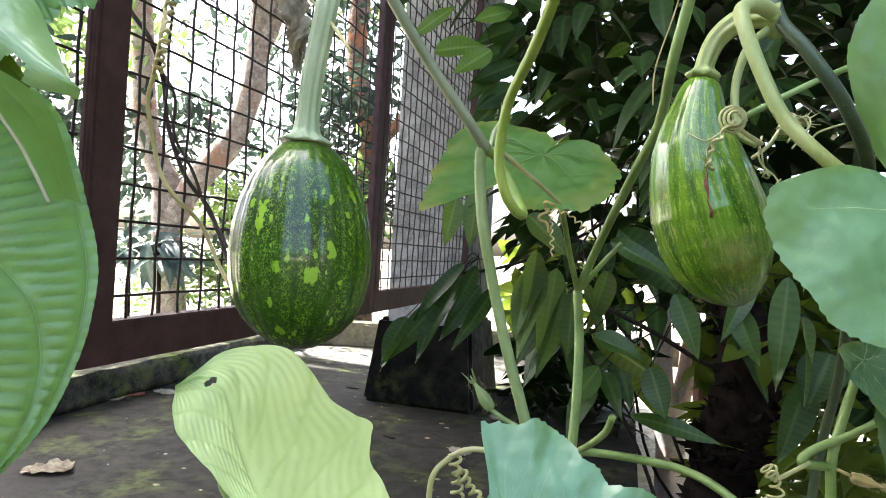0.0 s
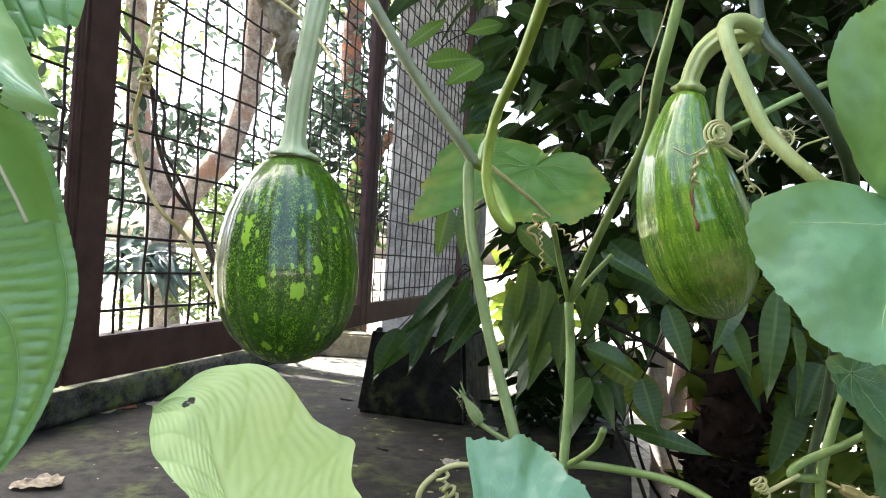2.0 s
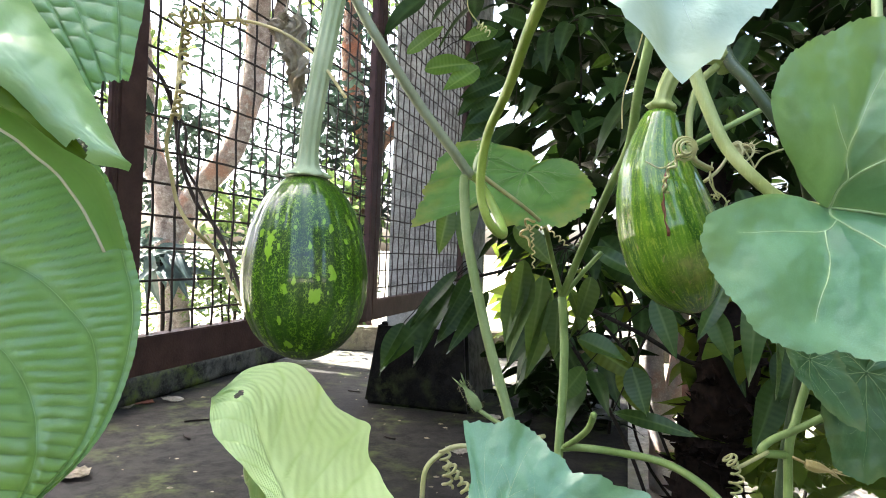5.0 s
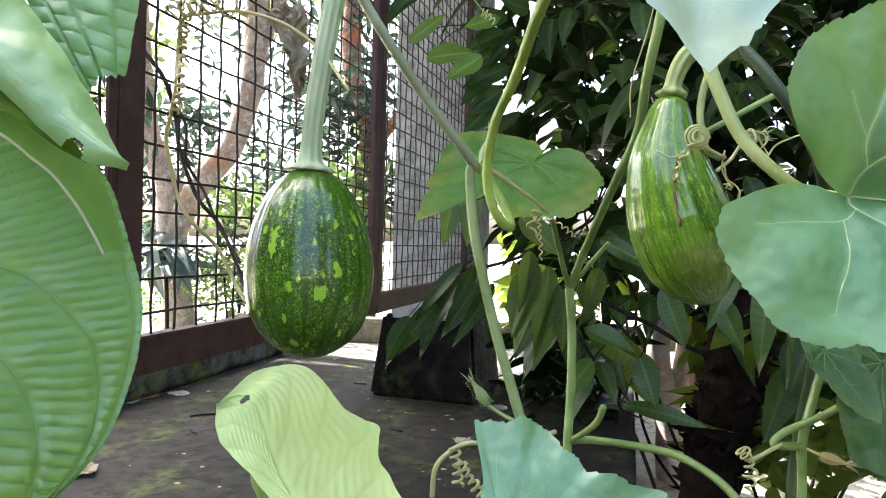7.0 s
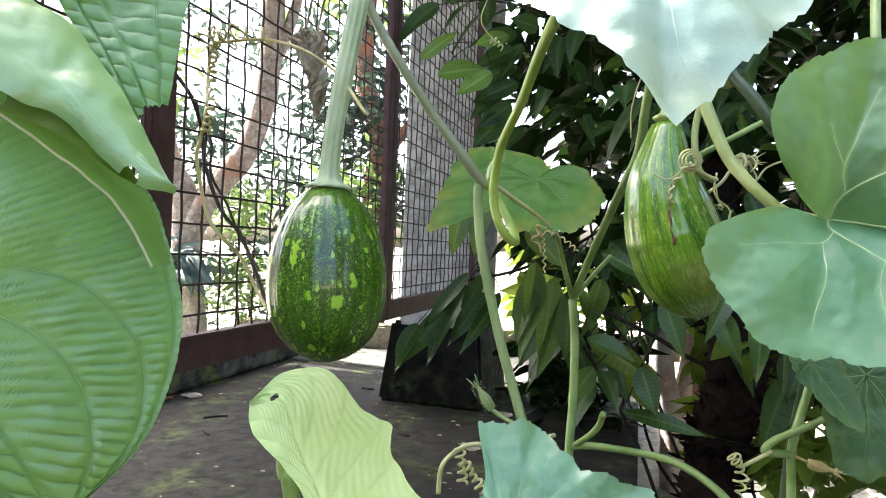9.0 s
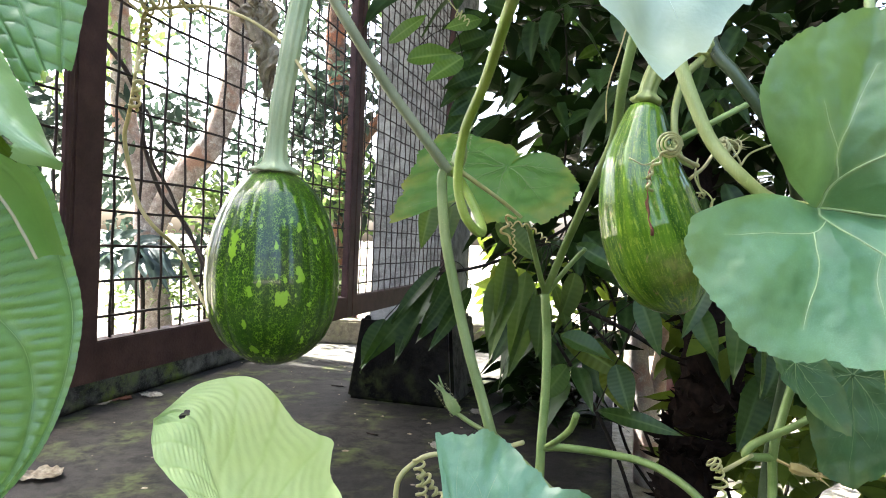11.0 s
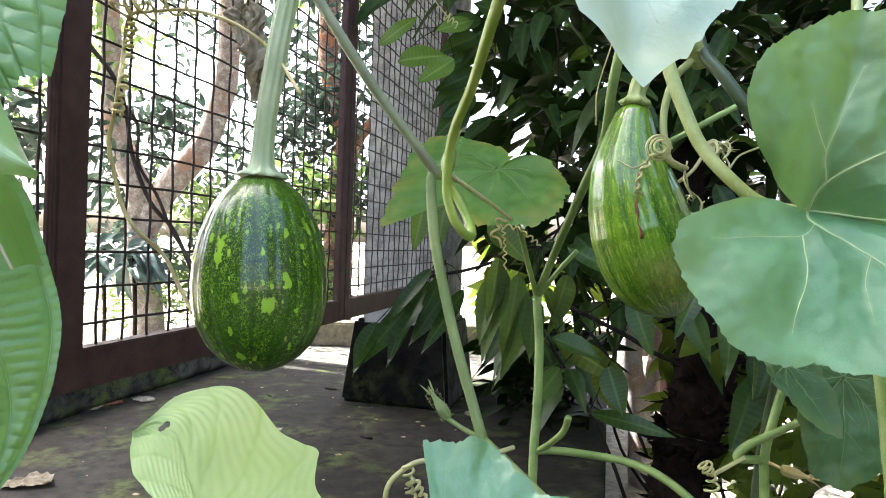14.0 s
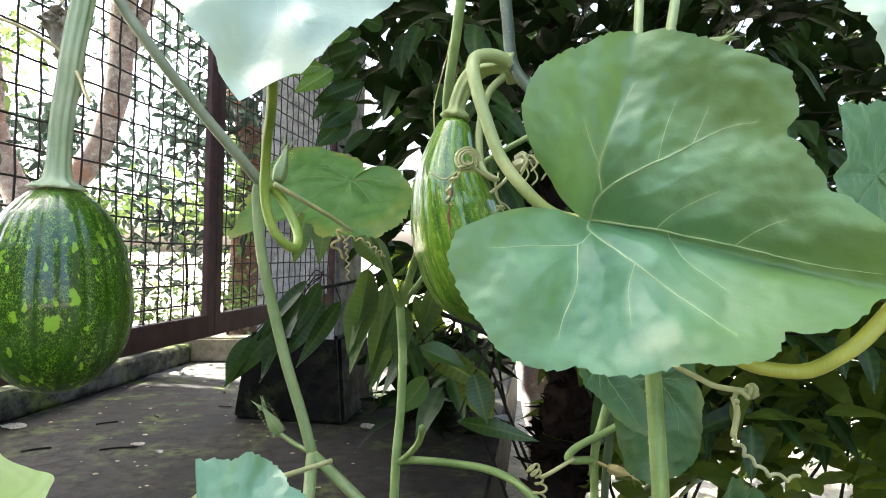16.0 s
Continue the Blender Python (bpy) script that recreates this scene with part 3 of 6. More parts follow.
def lofted_leaf_mesh(near, middle, far, normal, seed, veins=(0.44, 0.78), ladder=24, relief=0.0038, ragged=0.0, bow=0.006, slant=0.0, ns=440, nv=80, hole=None, fan=None, tear=None, arch=0.0):
    """A broad leaf spread between its two edges and its midrib; veins run from base to tip, with ladder ridges between them.
    A vein is a share of the way to the edge, or (along, share) knots; fan is the point the ridges spread from, the way they run and their number in each band."""
    a, b, c = (resampled(q, ns) for q in (near, middle, far))
    up = Vector(normal).normalized()
    knots = [tuple(zip(*v)) if isinstance(v, tuple) else ((0, 1), (v, v)) for v in veins]
    verts, faces, vein, rim, n, gone = [], [], [], [], nv + 1, set()
    for k in range(ns + 1):
        s = k / ns
        right = [float(np.interp(s, *v)) for v in knots]
        lines = [-v for v in right] + [0.0] + right
        for i in range(n):
            v = -1 + 2 * i / nv
            cut = s
            if ragged:
                cut = s * (1 - ragged * (0.5 + 0.5 * noise.noise((v * 4.5, seed, 0)) + 0.35 * noise.noise((v * 17, seed, 4))))
            f = cut * ns
            j = min(int(f), ns - 1)
            mid = b[j].lerp(b[j + 1], f - j)
            side = a[j].lerp(a[j + 1], f - j) if v < 0 else c[j].lerp(c[j + 1], f - j)
            q = mid.lerp(side, abs(v) * (1 + 0.012 * math.sin(37 * s + seed) * abs(v)))
            dist = min(abs(v - w) for w in lines)
            pillow = 1 - math.exp(-(dist / 0.045) ** 2)
            cell = sum(1 for w in lines if v > w)
            if fan:
                way = q - Vector(fan[0])
                step = math.atan2(way.z, way.dot(Vector(fan[1]))) * fan[2][cell] + 0.45 * cell + 0.22 * noise.noise((q.x * 26, q.z * 26, seed)) + 0.12 * noise.noise((q.x * 70, q.z * 70, seed + 2))
            else:
                step = cut * ladder - arch * abs(v) ** 0.6 + slant * abs(v) + 0.5 * cell + (0.15 if arch else 1.0) * (0.6 * noise.noise((v * 3.0, cut * 7, seed)) + 0.3 * noise.noise((v * 8.0, cut * 16, seed + 2)))
            saw = step - math.floor(step)
            ridge = math.sin(math.pi * saw) ** 0.55
            z = relief * pillow * (0.25 + 0.75 * ridge) + bow * (1 - v * v) + 0.008 * noise.noise((q.x * 14, q.z * 14, seed)) + 0.0025 * noise.noise((q.x * 60, q.z * 60, seed))
            if arch:
                z += 0.0005 * math.sin(2 * math.pi * (30 * v + 9 * s)) * pillow * ridge
            verts.append(q + up * z)
            # Crease lines: their shade goes into the colour through the vein mask
            line = 0.85 * math.exp(-(min(saw, 1 - saw) / 0.055) ** 2) * pillow * (relief > 0.001)
            vein.append(min(1.0, line * (0.75 + 0.7 * noise.noise((v * 5, s * 14, seed + 5))) + (0.6 * math.exp(-(dist / 0.012) ** 2) if veins else 0.0)))
            rim.append(max(abs(v), abs(2 * s - 1)))
            for spot in (hole, tear):
                if spot and ((s - spot[0]) / spot[2]) ** 2 + ((v - spot[1]) / spot[3]) ** 2 < 1 + 0.3 * noise.noise((s * 60, v * 40, 0)):
                    gone.add(k * n + i)
    for k in range(ns):
        for i in range(nv):
            f = (k * n + i, k * n + i + 1, (k + 1) * n + i + 1, (k + 1) * n + i)
            if not gone.intersection(f):
                faces.append(f)

    def on_blade(k, v):
        f = (v + 1) / 2 * nv
        i = min(int(f), nv - 1)
        return Vector(verts[k * n + i]).lerp(Vector(verts[k * n + i + 1]), f - i) + up * 0.0003

    shares = [((0, 1), (0, 0))] + [(at, tuple(sign * x for x in v)) for at, v in knots for sign in (1, -1)]
    ribs = [[on_blade(k, float(np.interp(k / ns, *v))) for k in range(3, ns - 2, 5)] for v in shares]
    return mesh_of("blade", verts, faces, True, {"vein": vein, "rim": rim}), ribs, [[Vector(verts[k * n + i]) for k in range(0, ns + 1, 2)] for i in (0, nv)]


def lance_leaf_mesh(name, length, width, seed, ns=12, nv=6, fold=0.25, bend=0.25):
    """A pointed shrub leaf, base at the origin and tip along y."""
    rng = random.Random(seed)
    ph, tw = rng.uniform(0, 6.28), rng.uniform(-0.5, 0.5)
    verts, faces, vein, rim = [], [], [], []
    for k in range(ns + 1):
        s = k / ns
        w = width * 0.5 * (math.sin(math.pi * min(1.0, s * 1.02) ** 0.72) ** 0.9 if s < 0.98 else 0.02)
        for i in range(nv + 1):
            v = -1 + 2 * i / nv
            x0 = v * w
            z0 = fold * abs(x0) - bend * length * s * s + 0.03 * length * math.sin(5 * s + ph) * v + 0.02 * width * math.sin(14 * s) * abs(v)
            a = tw * s
            verts.append((x0 * math.cos(a) - z0 * math.sin(a) * 0.3, s * length, x0 * math.sin(a) + z0))
            vein.append(0.9 if i == nv // 2 else 0.25 * (k % 2))
            rim.append(abs(v))
    n = nv + 1
    for k in range(ns):
        for i in range(nv):
            faces.append((k * n + i, k * n + i + 1, (k + 1) * n + i + 1, (k + 1) * n + i))
    return mesh_of(name, verts, faces, True, {"vein": vein, "rim": rim})


def gourd_mesh(name, axis, radius, ribs=10, depth=0.02, sides=120, seed=0):
    """A fruit lofted along its axis; around, along and rib are kept for the rind."""
    verts, faces, around, along, rib = [], [], [], [], []
    n = len(axis)
    fr = frames_along(axis)
    for k, q in enumerate(axis):
        s = k / (n - 1)
        r = radius(s)
        tan, a, b = fr[k]
        for i in range(sides):
            ang = 2 * math.pi * i / sides
            c = math.cos(ribs * ang + 0.5 * math.sin(2 * s + seed))
            rr = r * (1 + depth * (abs(c) ** 0.6 - 0.6)) * (1 + 0.015 * noise.noise((math.cos(ang), math.sin(ang), s * 2 + seed)))
            verts.append(q + (a * math.cos(ang) + b * math.sin(ang)) * rr)
            around.append(min(i, sides - i) / sides * 2), along.append(s), rib.append(abs(c))
    for k in range(n - 1):
        for i in range(sides):
            j = (i + 1) % sides
            faces.append((k * sides + i, k * sides + j, (k + 1) * sides + j, (k + 1) * sides + i))
    faces.append(tuple(range(sides))[::-1])
    faces.append(tuple(range((n - 1) * sides, n * sides)))
    return mesh_of(name, verts, faces, True, {"around": around, "along": along, "rib": rib})


# ---- the ground and the terrace ----
FENCE_AT, FENCE_TURN = Vector((-0.4895, 0.8823, 0.0)), 0.2622
ALONG = Vector((math.sin(FENCE_TURN), math.cos(FENCE_TURN), 0))
ACROSS = Vector((math.cos(FENCE_TURN), -math.sin(FENCE_TURN), 0))


def on_fence(s, z, off=0.0):
    return FENCE_AT + ALONG * s + ACROSS * off + Vector((0, 0, z))


ground = part("ground", mesh_of("ground", [(-400, -400, -0.45), (400, -400, -0.45), (400, 400, -0.45), (-400, 400, -0.45)], [(0, 1, 2, 3)]), M_GROUND)
tagged(ground, "bright pale bare soil of the garden beyond the terrace", "ground", kind="structure")

bm = bmesh.new()
corner = on_fence(1.6, 0, -0.468)
box(bm, corner + Vector((0, 0, -0.25)), (2.364, 5.6, 0.5), -FENCE_TURN, 0.01)
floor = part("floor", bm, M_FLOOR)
tagged(floor, "concrete terrace floor with shade put into its dark colour, moss and litter", "floor", kind="structure")

def rough_block(center, size, turn, seed, amount=0.006, step=0.03):
    """A long worn concrete block with uneven faces."""
    bm = bmesh.new()
    box(bm, (0, 0, 0), size, 0.0, 0.012)
    for axis_no in (0, 1, 2):
        n = int(size[axis_no] / step)
        for k in range(1, n):
            co, no = [0, 0, 0], [0, 0, 0]
            co[axis_no], no[axis_no] = -size[axis_no] / 2 + size[axis_no] * k / n, 1
            bmesh.ops.bisect_plane(bm, geom=list(bm.verts) + list(bm.edges) + list(bm.faces), plane_co=co, plane_no=no)
    m = Matrix.Translation(center) @ Matrix.Rotation(turn, 4, "Z")
    for v in bm.verts:
        q = v.co
        v.co = m @ (q + Vector([amount * (noise.noise((q.x * 9 + c * 7, q.y * 9, q.z * 9 + seed)) + 0.6 * noise.noise((q.x * 31 + c * 7, q.y * 31, q.z * 31 + seed))) for c in range(3)]))
    for f in bm.faces:
        f.smooth = True
    return bm


bm = rough_block(Vector((-1.355, 3.014, 0.058)), (0.27, 2.2, 0.128), -math.atan(0.24), 3)
kerb = part("kerb", bm, M_KERB)
tagged(kerb, "low mossy concrete kerb along the terrace edge", "kerb", kind="structure")

# Slab added where sun passes the roof; the sunlight is in its colour
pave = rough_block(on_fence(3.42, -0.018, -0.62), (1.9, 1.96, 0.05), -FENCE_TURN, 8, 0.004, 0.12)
tagged(part("pavement", pave, concrete_material("sunlit_cement", (0.09, 0.085, 0.075), (0.22, 0.21, 0.19), 0.85, 0.4, 4.0, spec=0.06)), "pale slab with sunlight put into its colour at the terrace's open end", "pavement", kind="structure")

# Paler than the other kerb: its sunlit tone is put into the colour
bm = bmesh.new()
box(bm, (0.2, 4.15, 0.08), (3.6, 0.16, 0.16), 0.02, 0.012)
parapet = part("kerb_2", bm, concrete_material("sunlit_tone_kerb", (0.20, 0.17, 0.12), (0.38, 0.33, 0.24), 0.85, 0.5, 4.0))
tagged(parapet, "low concrete edge with sunlight put into its pale tone", "kerb", kind="structure")

# Unseen dark sheet, added to cut bounce light and bright ground reflections
bm = bmesh.new()
box(bm, (1.0, -6.8, -0.43), (16.0, 14.4, 0.08), 0.0, 0.01)
tagged(part("ground_2", bm, concrete_material("bounce_cutting_soil", (0.012, 0.010, 0.008), (0.04, 0.033, 0.024), 0.9, 0.5)), "unseen dark soil sheet added to cut bounce light and reflections", "soil", kind="structure")

# pillar with its spread foot
PILLAR = Vector((-0.175, 2.655, 0)) + ALONG * 0.2
pillar = thing("pillar", "square grey concrete pillar with a blackened spread foot", "pillar", PILLAR)
bm = bmesh.new()
box(bm, PILLAR + Vector((0, 0, 1.45)), (0.36, 0.36, 2.5), -FENCE_TURN, 0.012)
part("shaft", bm, M_PILLAR, pillar)
bm = bmesh.new()
made = bmesh.ops.create_cone(bm, cap_ends=True, segments=4, radius1=0.345, radius2=0.29, depth=0.36,
                             matrix=Matrix.Translation(PILLAR + ALONG * 0.02 + Vector((-0.01, 0, 0.18))) @ Matrix.Rotation(math.pi / 4 - FENCE_TURN, 4, "Z"))
bmesh.ops.bevel(bm, geom=list(bm.edges), offset=0.015, segments=2, affect="EDGES")
foot = part("foot", bm, M_PLINTH, pillar, "black mossy foot with side light put into one paler face")
# Light on the right-hand face is put into its own paler material
foot.data.materials.append(M_FOOT_LIT_SIDE)
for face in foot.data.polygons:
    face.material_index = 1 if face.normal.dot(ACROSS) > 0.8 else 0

# roof over the terrace, out of view; its edges are set to steer the sun
bm = bmesh.new()
box(bm, on_fence(1.495, 2.8, 0.285), (6.43, 2.85, 0.12), -FENCE_TURN, 0.01)
# Extra strip, added only to keep the sun off the left leaves
box(bm, on_fence(-0.092, 2.8, -1.84), (2.18, 0.32, 0.12), -FENCE_TURN, 0.01)
roof = part("ceiling", bm, M_ROOF)
tagged(roof, "plain unseen roof slab over the terrace, its edges set to steer the sun", "roof", kind="structure")

# plain unseen walls that close the place behind and beside the camera
# They are added to block sky light from low down
bm = bmesh.new()
box(bm, (-3.1, -2.6, 1.35), (3.8, 0.2, 3.6), 0.0, 0.01)
tagged(part("wall_south", bm, M_WALL), "unseen dull wall added behind the camera to block sky light", "wall", kind="structure")
bm = bmesh.new()
box(bm, (4.9, 3.2, 1.35), (0.2, 5.0, 3.6), 0.0, 0.01)
tagged(part("wall_east", bm, M_WALL), "plain dull wall added behind the shrub", "wall", kind="structure")

# Two more, added to narrow the reflections on the fruits
bm = bmesh.new()
box(bm, (2.7, -1.4, 1.35), (0.2, 4.6, 3.6), 0.0, 0.01)
tagged(part("wall_southeast", bm, M_WALL), "unseen dull wall added on the right to darken reflections", "wall", kind="structure")
bm = bmesh.new()
box(bm, (-3.6, -0.6, 1.35), (0.2, 3.2, 3.6), 0.0, 0.01)
tagged(part("wall_west", bm, M_WALL), "unseen dull wall added on the left to darken reflections", "wall", kind="structure")

# ---- fence ----
ROW0, PITCH = 0.6711, 0.05
TOP = 2.12


def fence_panel(s0, s1, w0, w1, first, name_label, thick=(0.024, 0.020)):
    ob = thing("mesh_fence", name_label, "fence", on_fence(s0, 0.48), "fence panels")
    turn = -FENCE_TURN
    mid_s, length = (s0 + s1) / 2, s1 - s0
    for z, tag in ((0.512, "bottom_rail"), (TOP, "top_rail")):
        bm = bmesh.new()
        box(bm, on_fence(mid_s, z), (0.028, length, 0.056), turn, 0.002)
        part(tag, bm, M_PAINT, ob)
    for s, wide, deep in ((s0 + w0 / 2, w0, thick[0]), (s1 - w1 / 2, w1, thick[1])):
        bm = bmesh.new()
        box(bm, on_fence(s, (0.484 + TOP) / 2, 0.0155 - deep / 2), (deep, wide, TOP - 0.484), turn, 0.003)
        part("post", bm, M_PAINT, ob)
    k = 0
    s = first
    while s < s1 - w1 * 0.6:
        if s > s0 + w0 * 0.8:
            wob = 0.0008 * math.sin(s * 37)
            path = [on_fence(s + wob * math.sin(z * 9), z, 0.0014 * math.sin(z * 62.8 + k * math.pi)) for z in np.linspace(0.53, TOP, 60)]
            part("wire", tube_mesh("wire", path, 0.0021, 6), M_WIRE, ob)
        s += PITCH
        k += 1
    z = ROW0 - 2 * PITCH
    k = 0
    while z < TOP - 0.03:
        path = [on_fence(s, z + 0.0006 * math.sin(s * 23 + k), 0.0014 * math.sin(s * 62.8 + k * math.pi)) for s in np.linspace(s0 + w0 * 0.8, s1 - w1 * 0.8, 60)]
        part("wire", tube_mesh("wire", path, 0.0021, 6), M_WIRE, ob)
        z += PITCH
        k += 1
    return ob


fence_panel(-0.085, 0.824, 0.0505, 0.034, 0.0, "brown steel frame fence panel with square welded wire mesh")
fence_panel(0.826, 1.80, 0.033, 0.03, 0.902, "brown steel frame fence panel with square welded wire mesh")
fence_panel(-1.06, -0.0865, 0.04, 0.010, -1.0, "brown steel frame fence panel with square welded wire mesh", (0.024, 0.010))

# ---- the two fruits ----
def fruit(name, label, mesh, material, peduncle_path, peduncle_radius, ridges, stalk_material):
    ob = thing(name, label, "pumpkin", peduncle_path[0])
    part("rind", mesh, material, ob)
    part("peduncle", tube_mesh("peduncle", peduncle_path, peduncle_radius, 40, ridges, 0.10), stalk_material, ob, "pale ridged green stalk")
    return ob


axis = [Vector((-0.232, 0.785, 0.779)).lerp(Vector((-0.226, 0.785, 0.531)), s) for s in (0.5 - 0.5 * math.cos(math.pi * k / 60) for k in range(61))]


def round_profile(s):
    u = 0.5 - 0.5 * math.cos(math.pi * s)
    return 0.0835 * np.interp(u, (0, 0.012, 0.03, 0.07, 0.13, 0.2, 0.3, 0.42, 0.55, 0.66, 0.76, 0.85, 0.92, 0.965, 0.99, 1),
                              (0.02, 0.25, 0.36, 0.50, 0.655, 0.77, 0.885, 0.965, 1.0, 0.985, 0.915, 0.79, 0.60, 0.40, 0.21, 0.02))


ped = spline([(-0.232, 0.785, 0.776), (-0.231, 0.785, 0.812), (-0.226, 0.780, 0.859), (-0.218, 0.775, 0.904), (-0.211, 0.770, 0.943), (-0.198, 0.770, 1.02), (-0.19, 0.775, 1.10), (-0.19, 0.79, 1.2)])
fruit("spotted_pumpkin", "glossy dark green pumpkin with pale spots hanging from its stalk", gourd_mesh("rind", axis, round_profile, 10, 0.022, 200, 1), M_GOURD, ped,
      lambda s: 0.0125 + 0.016 * math.exp(-(s / 0.026) ** 2) + 0.004 * math.exp(-(s / 0.09) ** 2), 9, M_PEDUNCLE)

axis = spline([(0.258, 0.860, 0.902), (0.252, 0.855, 0.818), (0.265, 0.850, 0.746), (0.290, 0.850, 0.675), (0.321, 0.850, 0.611)], 18)


def pear_profile(s):
    return 0.069 * np.interp(s, (0, 0.02, 0.06, 0.15, 0.28, 0.42, 0.55, 0.68, 0.78, 0.87, 0.93, 0.97, 0.99, 1),
                             (0.03, 0.30, 0.39, 0.54, 0.76, 0.91, 1.0, 1.0, 0.92, 0.73, 0.52, 0.32, 0.17, 0.03))


ped = spline([(0.258, 0.860, 0.899), (0.263, 0.860, 0.926), (0.276, 0.855, 0.955), (0.300, 0.840, 0.972), (0.332, 0.820, 0.969)])
fruit("striped_pumpkin", "glossy pear-shaped yellow-green striped young pumpkin with a dried flower scar", gourd_mesh("rind", axis, pear_profile, 10, 0.020, 140, 4), M_GOURD_PALE, ped,
      lambda s: 0.0105 + 0.0105 * math.exp(-((s - 0.035) / 0.06) ** 2) + 0.004 * s, 7, M_STEM_PALE)


# stitched brown scar down the front of the striped pumpkin
striped = bpy.data.objects["striped_pumpkin"]
rind = [v.co.copy() for ob in striped.children if ob.name.startswith("rind") for v in ob.data.vertices if v.co.y < 0.84]
scar = []
for k in range(15):
    f = k / 14
    want = Vector((0.253 - 0.036 * f + 0.034 * f * f + 0.001 * math.sin(k * 2.1), 0, 0.813 - 0.098 * f))
    best = min(rind, key=lambda q: (q.x - want.x) ** 2 + (q.z - want.z) ** 2)
    scar.append(Vector((want.x, best.y - 0.0004, want.z)))
part("scar", tube_mesh("scar", scar, lambda s: 0.0015 + 0.0008 * math.sin(70 * s), 6), M_RUST, striped, "brown stitched scar")


# ---- vines ----
def vine(name, label, material, segments, hairs=0, length=0.0018, category="vine", seed=0):
    """One vine: each segment is a path with its radius at both ends."""
    ob = thing(name, label, category, segments[0][0][0])
    for k, (pts, r0, r1, *own) in enumerate(segments):
        path = spline(pts, 8)
        rad = lambda s: r0 + (r1 - r0) * s
        st = part("stem", tube_mesh("stem", path, rad, 12, 5, 0.05), own[0] if own else material, ob)
        if hairs:
            total = sum((a - b).length for a, b in zip(path, path[1:]))
            hr = part("bristles", hair_mesh("bristles", path, rad, int(hairs * total), length, seed + k), M_TENDRIL, st, "fine pale bristles")
            tagged(hr, kind="stuff")
    return ob


STEM1 = [(-0.25, 0.77, 1.18), (-0.183, 0.800, 1.032), (-0.147, 0.820, 0.973), (-0.096, 0.860, 0.903), (-0.043, 0.890, 0.839), (-0.012, 0.910, 0.801)]
STEM1B = [(-0.014, 0.910, 0.803), (-0.021, 0.910, 0.790), (-0.014, 0.910, 0.711), (0.003, 0.910, 0.634), (0.025, 0.910, 0.549), (0.049, 0.910, 0.473), (0.067, 0.900, 0.416)]
vine("squash_vine", "pale green bristly squash vine with a knobbly node", M_STEM,
     [(STEM1, 0.0068, 0.0078, M_STEM_GREY), (STEM1B, 0.0074, 0.0080), ([(0.067, 0.900, 0.418), (0.066, 0.860, 0.356), (0.060, 0.82, 0.25), (0.05, 0.8, 0.0)], 0.0085, 0.008),
      ([(0.067, 0.900, 0.416), (0.107, 0.880, 0.386), (0.147, 0.860, 0.354), (0.2, 0.85, 0.3)], 0.0085, 0.0075)], 2600, seed=1)
vine("leaf_stalk", "bright green hooked stalk of a squash leaf", M_STEM_BRIGHT,
     [([(0.095, 0.405, 0.953), (0.052, 0.47, 0.925), (0.042, 0.600, 0.922), (0.028, 0.720, 0.885), (0.008, 0.810, 0.842), (0.002, 0.840, 0.780), (0.012, 0.848, 0.738), (0.028, 0.862, 0.716), (0.040, 0.885, 0.713), (0.036, 0.920, 0.735), (0.018, 0.940, 0.772), (0.000, 0.930, 0.797), (-0.014, 0.915, 0.803)], 0.0060, 0.0070)], 2600, seed=2)
vine("squash_vine", "thin green squash vine climbing behind the young pumpkin", M_STEM_GREEN,
     [([(0.29, 0.90, 1.30), (0.278, 0.925, 1.16), (0.269, 0.950, 1.056), (0.263, 1.000, 0.965), (0.272, 1.080, 0.887), (0.262, 1.180, 0.816), (0.235, 1.300, 0.693), (0.209, 1.360, 0.592)], 0.008, 0.0085),
      ([(0.209, 1.360, 0.592), (0.216, 1.350, 0.493), (0.214, 1.330, 0.379), (0.205, 1.300, 0.280), (0.2, 1.28, 0.16), (0.19, 1.26, 0.0)], 0.0095, 0.0095),
      ([(0.209, 1.360, 0.592), (0.184, 1.320, 0.656), (0.157, 1.250, 0.720), (0.142, 1.200, 0.743)], 0.006, 0.005),
      ([(0.213, 1.360, 0.592), (0.251, 1.340, 0.650), (0.285, 1.320, 0.695)], 0.0055, 0.005),
      ([(0.202, 1.300, 0.271), (0.243, 1.280, 0.281), (0.306, 1.250, 0.285), (0.381, 1.200, 0.287), (0.428, 1.150, 0.276), (0.471, 1.100, 0.243), (0.5, 1.05, 0.18)], 0.008, 0.0075),
      ([(0.212, 1.300, 0.272), (0.231, 1.250, 0.306), (0.245, 1.200, 0.344), (0.246, 1.160, 0.382)], 0.006, 0.0065)], 1500, seed=3)
vine("squash_vine", "thick blue-green vine carrying the young pumpkin", M_STEM_BLUE,
     [([(0.300, 0.88, 1.22), (0.319, 0.860, 1.122), (0.326, 0.840, 1.041), (0.331, 0.820, 0.968), (0.357, 0.800, 0.922), (0.402, 0.790, 0.852), (0.45, 0.82, 0.78), (0.52, 0.95, 0.68), (0.60, 1.1, 0.5), (0.62, 1.2, 0.2), (0.62, 1.2, -0.45)], 0.0082, 0.0080)], 350, length=0.0022, seed=4)
